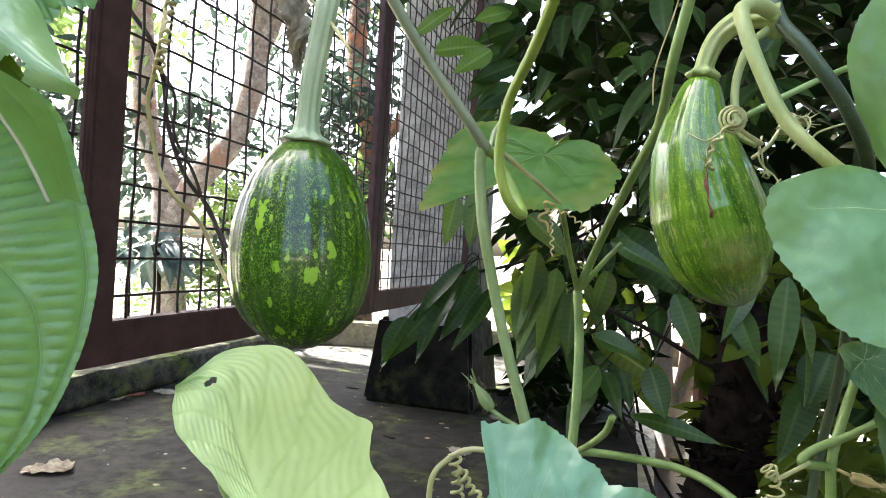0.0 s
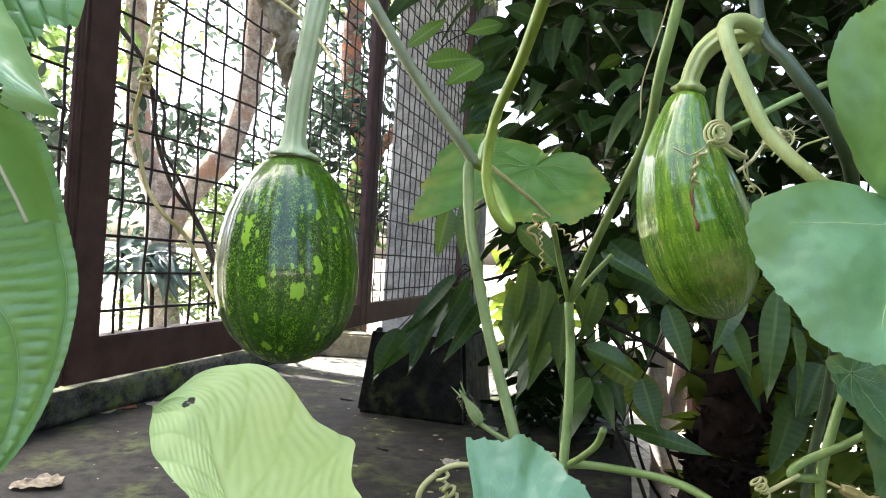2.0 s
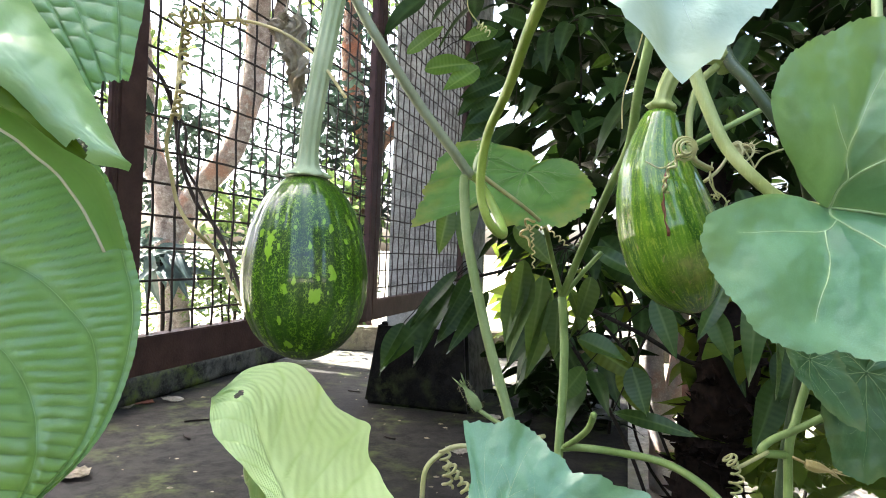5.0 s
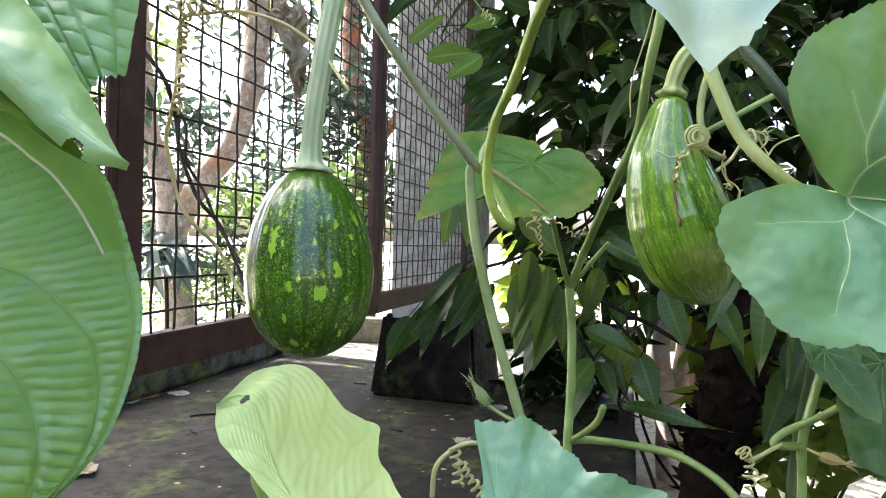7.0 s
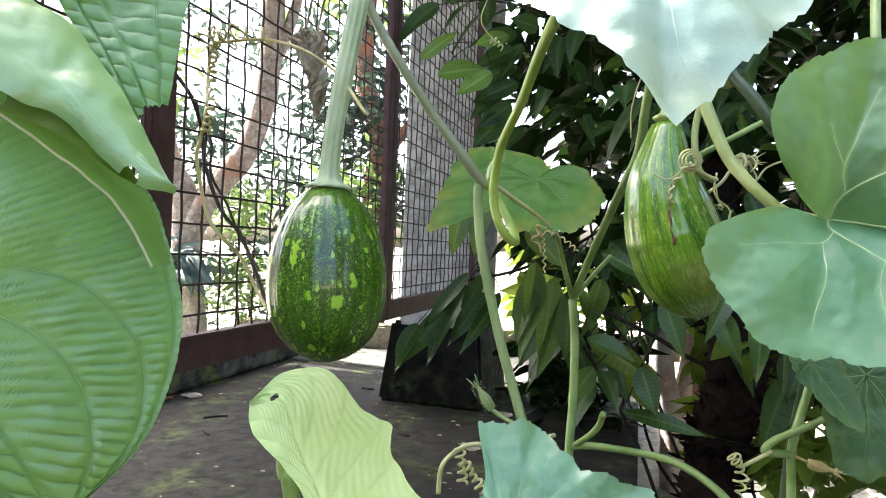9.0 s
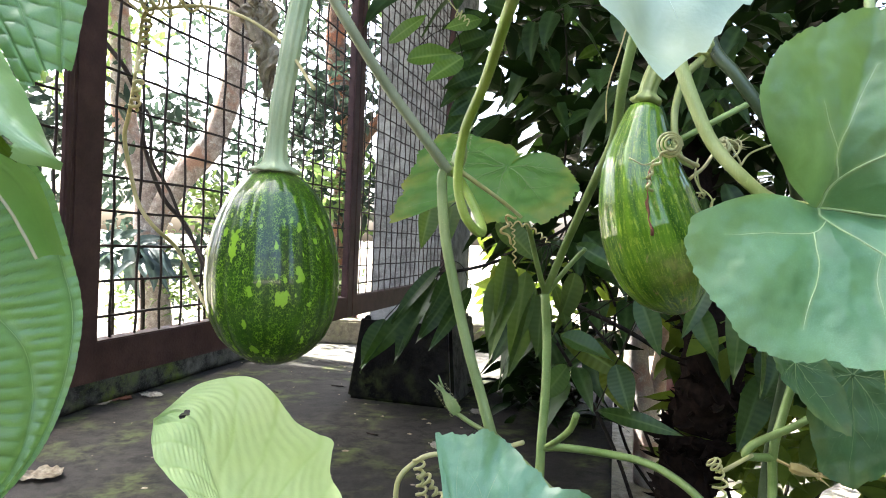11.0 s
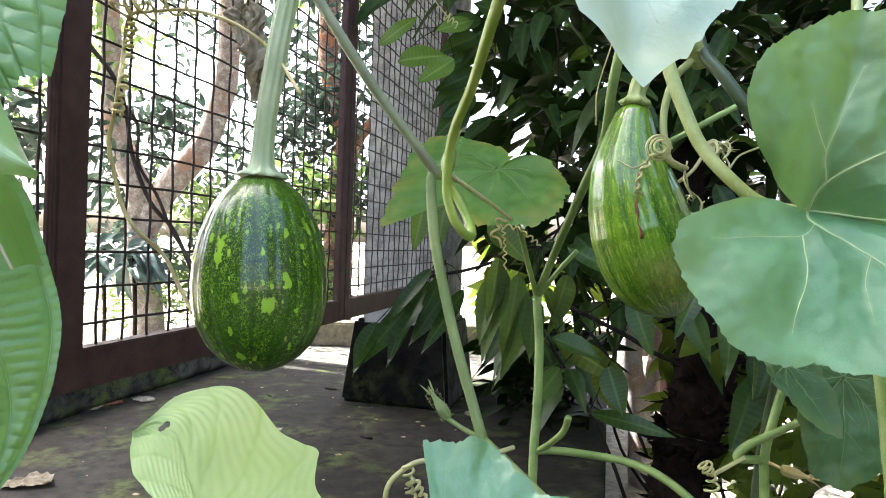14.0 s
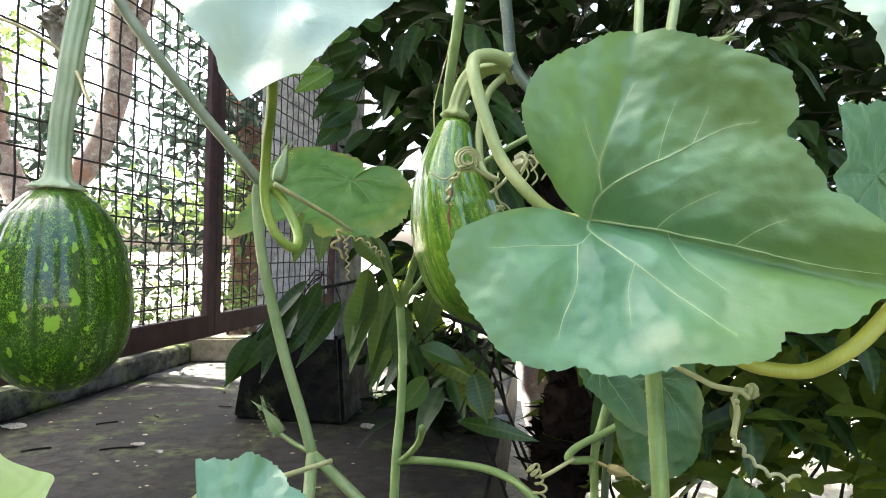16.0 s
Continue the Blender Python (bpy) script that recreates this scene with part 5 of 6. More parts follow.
# The first cloud of dark leaves is added to hide bright floor
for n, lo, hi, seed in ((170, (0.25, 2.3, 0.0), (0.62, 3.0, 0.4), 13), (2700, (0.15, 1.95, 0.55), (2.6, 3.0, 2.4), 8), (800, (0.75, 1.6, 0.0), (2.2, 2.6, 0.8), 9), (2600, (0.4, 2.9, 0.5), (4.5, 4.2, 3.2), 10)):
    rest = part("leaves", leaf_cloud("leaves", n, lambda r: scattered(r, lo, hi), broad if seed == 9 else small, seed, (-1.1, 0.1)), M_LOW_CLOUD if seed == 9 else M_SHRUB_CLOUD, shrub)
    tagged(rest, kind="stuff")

trunk = thing("spiny_tree", "dark rough spiny trunk of a tree among leaves", "tree", (0.70, 1.74, 0.0))
TRUNK = spline([(0.70, 1.80, -0.5), (0.70, 1.78, 0.0), (0.72, 1.76, 0.2), (0.745, 1.74, 0.42), (0.80, 2.05, 0.8), (0.95, 2.75, 1.9)], 14)
TRUNK_RADIUS = lambda s: 0.078 - 0.035 * max(0.0, s - 0.5) + 0.005 * math.sin(90 * s)
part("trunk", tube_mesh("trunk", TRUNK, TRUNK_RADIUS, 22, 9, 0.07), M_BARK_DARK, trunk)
plate = lance_leaf_mesh("plate", 0.06, 0.022, 6, ns=4, nv=2, fold=0.6, bend=-0.35)


def on_trunk(r):
    i, ang = r.randrange(6, 60), r.uniform(2.4, 7.0)
    return TRUNK[i] + Vector((math.cos(ang), math.sin(ang), 0)) * 0.070


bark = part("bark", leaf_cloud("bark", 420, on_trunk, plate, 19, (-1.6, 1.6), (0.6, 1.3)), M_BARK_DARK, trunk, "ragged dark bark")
tagged(bark, kind="stuff")
rng = random.Random(77)
for k in range(46):
    i = rng.randrange(16, 52)
    ang = rng.uniform(2.6, 6.8)
    foot = TRUNK[i] + Vector((math.cos(ang), math.sin(ang), 0)) * 0.072
    tip = foot + Vector((math.cos(ang), math.sin(ang), rng.uniform(-0.3, 0.5))) * rng.uniform(0.02, 0.055)
    part("spine", tube_mesh("spine", [foot, foot.lerp(tip, 0.5), tip], lambda s: 0.007 * (1.05 - s), 5), M_BARK_DARK, trunk)

# ---- garden trees beyond the fence ----
fine_leaf = lance_leaf_mesh("leaf", 0.115, 0.036, 3, ns=5, nv=2)


def garden_tree(label, bark, limbs, crown_places, seed, leaf_scale=(0.8, 1.6)):
    ob = thing("tree", label, "tree", limbs[0][0][0], "garden trees")
    for k, (pts, r0, r1) in enumerate(limbs):
        part("trunk" if k == 0 else "limb", tube_mesh("limb", spline(pts, 8), lambda s: (r0 + (r1 - r0) * s) * (1 + 0.05 * math.sin(23 * s + k)), 20, 4, 0.07), bark, ob)
    for j, (c, rad, n) in enumerate(crown_places):
        cl = part("crown", leaf_cloud("crown", int(n * 1.8), lambda r: Vector(c) + Vector((r.gauss(0, rad), r.gauss(0, rad), r.gauss(0, rad * 0.7))), fine_leaf, seed + j, scale=leaf_scale), M_TREE_LEAF_LIGHT if j % 3 == 2 else M_TREE_LEAF, ob)
        tagged(cl, kind="stuff")
    return ob


CROWN_A, CROWN_A2, CROWN_B = ((-2.45, 3.5, 1.75), 0.24, 240), ((-2.3, 3.4, 1.2), 0.12, 60), ((-2.2, 3.2, 1.2), 0.26, 220)
garden_tree("forked tree with pinkish mottled bark in bright light", M_BARK, [
    ([(-1.88, 4.0, -0.45), (-1.889, 4.0, 0.133), (-1.942, 4.0, 0.674), (-1.96, 4.0, 0.958), (-2.05, 4.0, 1.147), (-2.127, 4.0, 1.366), (-2.163, 4.0, 1.749), (-2.2, 4.0, 2.166), (-2.25, 4.0, 2.9)], 0.115, 0.06),
    ([(-1.937, 4.0, 0.714), (-1.832, 4.0, 0.922), (-1.71, 4.0, 1.093), (-1.553, 4.0, 1.295), (-1.454, 4.0, 1.603), (-1.431, 4.0, 1.769), (-1.412, 4.0, 1.989), (-1.407, 4.0, 2.204), (-1.39, 4.0, 2.9)], 0.085, 0.07),
    ([(-1.43, 4.0, 1.80), (-1.33, 4.02, 2.05), (-1.25, 4.05, 2.4), (-1.2, 4.1, 2.9)], 0.045, 0.03),
    ([(-1.554, 4.0, 1.29), (-1.75, 4.3, 1.45), (-2.0, 4.55, 1.55)], 0.02, 0.008)],
    [((-2.15, 4.75, 1.55), 0.17, 170), ((-1.5, 5.0, 1.7), 0.28, 60), ((-2.45, 4.4, 2.1), 0.20, 110), ((-2.4, 5.6, 2.7), 0.4, 110), ((-2.30, 4.5, 1.15), 0.18, 120), ((-1.75, 4.6, 0.95), 0.17, 110), ((-1.8, 6.0, 2.5), 0.5, 90), ((-2.5, 4.8, 0.6), 0.25, 150), CROWN_A, CROWN_A2, CROWN_B], 30, (0.5, 1.1))
garden_tree("reddish tree with glossy leaves near the pillar", M_BARK_RED, [
    ([(-0.85, 5.0, -0.45), (-0.84, 4.95, 0.6), (-0.80, 4.9, 1.3), (-0.78, 4.85, 1.55), (-0.95, 4.9, 2.1), (-0.95, 5.0, 3.0)], 0.13, 0.07),
    ([(-0.80, 4.9, 1.30), (-0.68, 4.8, 1.5), (-0.5, 4.8, 1.75), (-0.4, 4.9, 2.4)], 0.06, 0.03)],
    # The last dense crown is out of view, added to shade the floor
    [((-0.98, 4.8, 1.72), 0.22, 200), ((-0.72, 5.2, 2.3), 0.35, 110), ((-0.90, 4.6, 1.05), 0.20, 130), ((-1.15, 5.2, 2.4), 0.35, 90), ((-0.55, 4.7, 1.0), 0.22, 130), ((-0.85, 5.15, 3.2), 0.38, 700)], 40, (0.6, 1.3))
garden_tree("pale pink-barked tree standing in the sun", M_BARK_PALE, [
    ([(1.03, 3.05, -0.45), (1.01, 3.05, -0.2), (0.97, 3.05, 0.0), (0.93, 3.05, 0.2), (0.93, 3.1, 0.7), (0.98, 3.2, 1.8)], 0.07, 0.05),
    ([(1.0, 3.05, -0.15), (1.06, 3.05, 0.1), (1.10, 3.1, 0.5), (1.2, 3.2, 1.2)], 0.045, 0.03)], [((1.0, 3.3, 2.4), 0.4, 200)], 60)


def leafy_plant(label, foot, count, length, width, material, seed, group="garden plants"):
    """Long leaves that rise from one foot and bend over."""
    ob = thing("garden_plant", label, "plant", foot, group)
    rng = random.Random(seed)
    for k in range(count):
        me = lance_leaf_mesh("leaf", length * rng.uniform(0.6, 1.1), width * rng.uniform(0.7, 1.2), seed + k, 14, 6, 0.25, rng.uniform(0.3, 0.7))
        part("leaf", me, material, ob).matrix_world = leaf_pose(Vector(foot) + Vector((rng.uniform(-0.08, 0.08), rng.uniform(-0.05, 0.05), rng.uniform(0.0, 0.15))), rng.uniform(0, 6.28), rng.uniform(0.1, 1.1), rng.uniform(-0.4, 0.4), 1.0)
    part("stalk", tube_mesh("stalk", spline([(foot[0], foot[1], -0.45), (foot[0] + 0.02, foot[1], 0.1), Vector(foot) + Vector((0, 0, 0.1))], 6), 0.012, 8), M_TWIG, ob)
    return ob


leafy_plant("blue-green broad-leaved plant at the foot of the tree", (-1.80, 3.62, 0.48), 26, 0.30, 0.08, M_BLUE_LEAF, 300)
leafy_plant("blue-green broad-leaved plant at the foot of the tree", (-2.05, 3.75, 0.50), 18, 0.26, 0.07, M_BLUE_LEAF, 340)
for k, (x, y, z, r, n) in enumerate(((-1.30, 4.9, 0.85, 0.22, 170), (-1.75, 5.3, 1.2, 0.24, 170), (-1.1, 5.0, 1.4, 0.2, 110), (-1.75, 4.6, 0.45, 0.2, 130))):
    bush = thing("bush", "dark bluish-leaved bush beyond the fence", "bush", (x, y, -0.45), "bushes")
    fol = part("foliage", leaf_cloud("foliage", int(n * 1.8), lambda q: (x + q.gauss(0, r), y + q.gauss(0, r), z + q.gauss(0, r)), fine_leaf, 90 + k, scale=(0.6, 1.2)), M_TREE_LEAF, bush)
    tagged(fol, kind="stuff")
    part("stem", tube_mesh("stem", spline([(x, y, -0.45), (x + 0.05, y, z * 0.5), (x, y, z + 0.1)], 6), lambda f: 0.018 - 0.012 * f, 8), M_TWIG, bush)
for k, (x, y, z, n) in enumerate(((-1.55, 3.9, 0.42, 150), (-1.3, 4.4, 0.3, 120), (-2.15, 4.3, 0.25, 120), (-0.9, 4.6, 0.35, 150))):
    fern = thing("fern", "low bright green feathery fern in the sun", "fern", (x, y, -0.45), "ferns")
    tiny = lance_leaf_mesh("leaf", 0.07, 0.02, 4, ns=4, nv=2)
    fol = part("foliage", leaf_cloud("foliage", n * 3, lambda r: (x + r.gauss(0, 0.13), y + r.gauss(0, 0.1), z + r.gauss(0, 0.12)), tiny, 70 + k, (-0.8, 0.6)), M_TREE_LEAF_LIGHT, fern)
    tagged(fol, kind="stuff")
    part("stalk", tube_mesh("stalk", spline([(x, y, -0.45), (x + 0.03, y, 0.0), (x, y, z)], 6), 0.008, 6), M_TWIG, fern)


# ---- sprays of leaves that hang in front of the shrub ----
def spray(label, places, material, width, seed, normal=(0.1, -0.9, 0.35)):
    """A hanging twig with its leaves; each place is a leaf's foot and tip."""
    ob = thing("leafy_twig", label, "twig", places[0][0], "hanging twigs")
    rng = random.Random(seed)
    feet = [Vector(a) for a, _ in places]
    top = sum(feet, Vector()) / len(feet) + Vector((0.05, 0.06, 0.08))
    for k, (a, b) in enumerate(places):
        a, b = Vector(a), Vector(b)
        me = lance_leaf_mesh("leaf", (b - a).length, width * rng.uniform(0.8, 1.15), seed * 50 + k, 26, 12, rng.uniform(0.05, 0.45), rng.uniform(0.0, 0.15))
        tilt = Vector(normal) + Vector((rng.uniform(-0.6, 0.6), rng.uniform(-0.2, 0.3), rng.uniform(-0.3, 0.4)))
        part("leaf", me, material, ob).matrix_world = placed(a, b, tilt)
        mid = a.lerp(top, 0.5) + Vector((0, 0, 0.02))
        part("leaf_stalk", tube_mesh("leaf_stalk", spline([a, mid, top], 5), 0.0015, 5), M_TWIG, ob)
    return ob


SPRIG_BY_PILLAR = [
    ((-0.029, 1.72, 0.629), (-0.159, 1.67, 0.48)), ((-0.037, 1.72, 0.592), (-0.139, 1.67, 0.366)), ((0.017, 1.72, 0.573), (-0.086, 1.67, 0.421)),
    ((-0.073, 1.72, 0.544), (-0.234, 1.67, 0.348)), ((-0.093, 1.72, 0.505), (-0.142, 1.67, 0.361)), ((0.062, 1.72, 0.575), (-0.048, 1.67, 0.401)),
    ((-0.175, 1.72, 0.477), (-0.24, 1.67, 0.337)), ((0.006, 1.72, 0.625), (-0.053, 1.67, 0.49))]
SPRIG_HANGING = [
    ((0.153, 1.5, 0.641), (0.097, 1.45, 0.414)), ((0.184, 1.5, 0.634), (0.152, 1.45, 0.414)), ((0.209, 1.5, 0.603), (0.162, 1.45, 0.384)),
    ((0.226, 1.5, 0.584), (0.211, 1.45, 0.428)), ((0.136, 1.5, 0.671), (0.114, 1.45, 0.517)), ((0.251, 1.5, 0.605), (0.3, 1.45, 0.471)),
    ((0.302, 1.5, 0.635), (0.255, 1.45, 0.481)), ((0.126, 1.5, 0.624), (0.085, 1.45, 0.47))]
SPRIG_BELOW_FRUIT = [
    ((0.285, 1.42, 0.704), (0.437, 1.37, 0.623)), ((0.6, 1.42, 0.637), (0.515, 1.37, 0.503)), ((0.673, 1.42, 0.648), (0.634, 1.37, 0.408)),
    ((0.561, 1.42, 0.579), (0.599, 1.37, 0.455)), ((0.347, 1.42, 0.324), (0.535, 1.37, 0.303)), ((0.261, 1.42, 0.492), (0.371, 1.37, 0.452)),
    ((0.387, 1.42, 0.432), (0.411, 1.37, 0.33)), ((0.432, 1.42, 0.596), (0.476, 1.37, 0.459)), ((0.708, 1.42, 0.564), (0.714, 1.37, 0.38)), ((0.277, 1.42, 0.425), (0.211, 1.37, 0.346))]
SPRIG_HIGH = [((-0.216, 1.9, 1.299), (-0.105, 1.85, 1.373)), ((-0.157, 1.9, 1.251), (-0.013, 1.85, 1.268)), ((0.066, 1.9, 1.384), (-0.045, 1.85, 1.334)), ((0.014, 1.9, 1.263), (-0.098, 1.85, 1.175))]
SPRIG_BEFORE_PILLAR = [
    ((0.088, 1.98, 1.36), (-0.033, 1.92, 1.297)), ((0.099, 1.98, 1.309), (-0.055, 1.92, 1.234)), ((0.106, 1.98, 1.256), (-0.047, 1.92, 1.174)), ((0.056, 1.98, 1.218), (-0.05, 1.92, 1.127)),
    ((0.086, 1.98, 1.184), (-0.027, 1.92, 1.086)), ((0.061, 1.98, 1.139), (-0.036, 1.92, 1.029)), ((0.094, 1.98, 1.415), (-0.049, 1.92, 1.365)), ((0.113, 1.98, 1.38), (0.03, 1.92, 1.234)),
    ((0.136, 1.98, 1.107), (0.042, 1.92, 1.009)), ((0.163, 1.98, 1.436), (0.07, 1.92, 1.446))]
SPRIG_BEHIND_THIN_LEAF = [((0.008, 1.98, 0.866), (-0.021, 1.92, 0.676)), ((-0.064, 1.98, 0.832), (-0.091, 1.92, 0.669)), ((0.104, 1.45, 0.751), (0.198, 1.42, 0.667))]
SPRIG_BROAD = [((0.309, 1.45, 0.73), (0.462, 1.42, 0.585)), ((0.743, 1.45, 0.419), (0.674, 1.42, 0.243)), ((0.79, 1.45, 0.484), (0.729, 1.42, 0.363))]
SPRIG_YELLOW = [((0.26, 1.45, 0.493), (0.44, 1.42, 0.39)), ((0.371, 1.45, 0.442), (0.438, 1.42, 0.31))]
spray("dark green pointed leaves before the concrete pillar", SPRIG_BEFORE_PILLAR, M_SHRUB_LEAF, 0.072, 5)
spray("olive green leaves hanging behind the thin squash leaf", SPRIG_BEHIND_THIN_LEAF, M_OLIVE_LEAF, 0.07, 6)
spray("broad dark glossy leaves behind the striped pumpkin", SPRIG_BROAD, M_SHRUB_LEAF, 0.105, 7)
spray("yellow-green leaves low in the shrub", SPRIG_YELLOW, M_BACKLIT_LEAF, 0.07, 8)
spray("drooping dark green pointed leaves beside the pillar", SPRIG_BY_PILLAR, M_SHRUB_LEAF, 0.055, 1)
spray("hanging olive green pointed leaves behind the thin vine", SPRIG_HANGING, M_OLIVE_LEAF, 0.06, 2)
spray("dark glossy pointed leaves below the striped pumpkin", SPRIG_BELOW_FRUIT, M_GLOSSY_LEAF, 0.055, 3)
spray("fresh green oval leaves against the wire mesh", SPRIG_HIGH, M_YOUNG_LEAF, 0.065, 4)


# ---- tendrils, buds, dried leaves ----
def coil(path, radius, turns, steps=14):
    """A path wound round another one."""
    out, fr = [], frames_along(path)
    n = int(turns * steps)
    for k in range(n + 1):
        f = k / n * (len(path) - 1)
        i = min(int(f), len(path) - 2)
        q = path[i].lerp(path[i + 1], f - i)
        _, a, b = fr[i]
        ang = 2 * math.pi * turns * k / n
        out.append(q + (a * math.cos(ang) + b * math.sin(ang)) * radius * (0.8 + 0.3 * math.sin(k * 0.13)))
    return out


def tendril(label, strands, material):
    """strands: points, thickness, coil radius, turns."""
    ob = thing("tendril", label, "tendril", strands[0][0][0], "tendrils")
    for pts, thick, wind, turns in strands:
        path = spline(pts, 8)
        if turns:
            path = coil(path, wind, turns)
        part("strand", tube_mesh("strand", path, thick, 7), material, ob)
    return ob


tendril("yellow dried tendrils hanging in front of the wire mesh", [
    ([(-0.173, 0.727, 0.870), (-0.220, 0.778, 0.931), (-0.256, 0.769, 0.957), (-0.293, 0.769, 0.972), (-0.334, 0.778, 0.981), (-0.379, 0.786, 0.980)], 0.0022, 0, 0),
    ([(-0.379, 0.786, 0.980), (-0.405, 0.786, 0.973), (-0.416, 0.795, 0.937), (-0.390, 0.735, 0.871), (-0.399, 0.743, 0.837)], 0.0023, 0, 0),
    ([(-0.399, 0.743, 0.837), (-0.408, 0.751, 0.809), (-0.405, 0.759, 0.774), (-0.397, 0.767, 0.731), (-0.377, 0.767, 0.702), (-0.358, 0.798, 0.672), (-0.333, 0.797, 0.626), (-0.309, 0.775, 0.602)], 0.0026, 0, 0),
    ([(-0.404, 0.790, 0.967), (-0.410, 0.795, 0.937), (-0.383, 0.731, 0.871), (-0.392, 0.739, 0.840)], 0.0019, 0.0050, 12),
    ([(-0.319, 0.778, 0.984), (-0.361, 0.782, 0.988), (-0.395, 0.786, 0.984), (-0.412, 0.786, 0.979)], 0.0017, 0.011, 5),
    ([(-0.361, 0.782, 0.996), (-0.387, 0.778, 0.979), (-0.408, 0.782, 0.992), (-0.421, 0.786, 0.971)], 0.0016, 0.015, 4)], M_TENDRIL_OLD)
tendril("dark woody dead vine on the wire mesh", [
    ([(-0.60, 0.90, 1.06), (-0.534, 0.930, 0.973), (-0.511, 0.950, 0.935), (-0.506, 0.980, 0.887), (-0.505, 1.000, 0.826), (-0.483, 1.020, 0.752), (-0.455, 1.050, 0.705), (-0.427, 1.060, 0.636), (-0.402, 1.050, 0.578)], 0.0036, 0, 0),
    ([(-0.51, 0.96, 0.93), (-0.50, 0.99, 0.88), (-0.49, 1.01, 0.80), (-0.46, 1.04, 0.72), (-0.42, 1.05, 0.64)], 0.0026, 0.004, 3)], M_BROWN_VINE)
tendril("thin pale tendril ending in a tight coil", [
    ([(0.0, 0.9, 1.13), (-0.018, 0.900, 1.092), (-0.026, 0.900, 1.057), (-0.004, 0.910, 1.030)], 0.0009, 0, 0),
    ([(-0.010, 0.910, 1.034), (0.000, 0.912, 1.028), (0.010, 0.918, 1.022)], 0.0010, 0.006, 3.5)], M_TENDRIL)
RING = Vector((0.264, 0.776, 0.828))
tendril("pale curled tendril clinging to the striped pumpkin", [
    ([(0.31, 0.80, 0.808), (0.293, 0.782, 0.809), (0.276, 0.775, 0.816), (0.262, 0.771, 0.826)], 0.0029, 0, 0),
    ([(RING.x + (0.017 - 0.0004 * k) * math.cos(0.7 * k), RING.y - 0.0004 * k, RING.z + (0.017 - 0.0004 * k) * math.sin(0.7 * k)) for k in range(30)], 0.0017, 0, 0),
    ([(0.262, 0.770, 0.824), (0.247, 0.774, 0.803), (0.240, 0.776, 0.785), (0.243, 0.777, 0.77)], 0.0021, 0.003, 4),
    ([(0.254, 0.775, 0.815), (0.235, 0.776, 0.803), (0.216, 0.782, 0.812)], 0.0011, 0, 0),
    ([(0.30, 0.79, 0.80), (0.318, 0.79, 0.775), (0.325, 0.79, 0.75), (0.33, 0.79, 0.765)], 0.0011, 0.004, 2)], M_TENDRIL)
tendril("dried curling petals and threads beside the leaf stalk", [
    ([(0.331, 0.800, 0.839), (0.341, 0.797, 0.845), (0.344, 0.793, 0.840), (0.346, 0.790, 0.830), (0.339, 0.790, 0.823)], 0.0013, 0, 0),
    ([(0.331, 0.800, 0.838), (0.345, 0.797, 0.844), (0.341, 0.793, 0.831), (0.342, 0.790, 0.821), (0.335, 0.790, 0.809)], 0.0013, 0, 0),
    ([(0.331, 0.800, 0.837), (0.342, 0.797, 0.843), (0.356, 0.793, 0.837), (0.358, 0.790, 0.827), (0.351, 0.790, 0.819)], 0.0013, 0, 0),
    ([(0.331, 0.800, 0.837), (0.340, 0.797, 0.841), (0.342, 0.793, 0.840), (0.344, 0.790, 0.830), (0.337, 0.790, 0.817)], 0.0013, 0, 0),
    ([(0.331, 0.800, 0.836), (0.344, 0.797, 0.840), (0.358, 0.793, 0.819), (0.360, 0.790, 0.809), (0.353, 0.790, 0.801)], 0.0013, 0, 0),
    ([(0.332, 0.800, 0.835), (0.344, 0.797, 0.839), (0.346, 0.793, 0.824), (0.348, 0.790, 0.814), (0.341, 0.790, 0.802)], 0.0013, 0, 0),
    ([(0.332, 0.800, 0.834), (0.343, 0.797, 0.837), (0.358, 0.793, 0.841), (0.360, 0.790, 0.831), (0.353, 0.790, 0.820)], 0.0013, 0, 0),
    ([(0.310, 0.800, 0.817), (0.305, 0.795, 0.794), (0.309, 0.790, 0.779), (0.315, 0.790, 0.771)], 0.0012, 0, 0),
    ([(0.315, 0.790, 0.771), (0.311, 0.788, 0.768), (0.307, 0.788, 0.773)], 0.0011, 0.0035, 3),
    ([(0.374, 0.820, 0.812), (0.390, 0.830, 0.830), (0.421, 0.850, 0.844), (0.467, 0.880, 0.861)], 0.0014, 0, 0)], M_TENDRIL)
tendril("coiled yellow-green tendrils over the terrace floor", [
    ([(0.10, 0.80, 0.44), (0.035, 0.750, 0.437), (-0.015, 0.740, 0.440), (-0.040, 0.730, 0.430), (-0.055, 0.720, 0.414), (-0.058, 0.720, 0.38)], 0.0032, 0, 0),
    ([(-0.033, 0.730, 0.44), (-0.030, 0.730, 0.415), (-0.026, 0.730, 0.39)], 0.0018, 0.006, 5),
    ([(-0.028, 0.730, 0.420), (-0.012, 0.730, 0.400), (0.004, 0.730, 0.376)], 0.0020, 0.006, 6)], M_TENDRIL)
tendril("small curled brown tendrils on the thin leaf", [
    ([(0.10, 1.03, 0.745), (0.088, 1.03, 0.735), (0.085, 1.03, 0.715), (0.10, 1.04, 0.70)], 0.0022, 0.006, 2.5),
    ([(0.094, 1.050, 0.733), (0.127, 1.060, 0.730), (0.150, 1.065, 0.715), (0.167, 1.070, 0.701)], 0.0013, 0.004, 6),
    ([(0.10, 1.05, 0.73), (0.104, 1.05, 0.70), (0.106, 1.05, 0.66)], 0.0012, 0.003, 6)], M_TENDRIL_OLD)
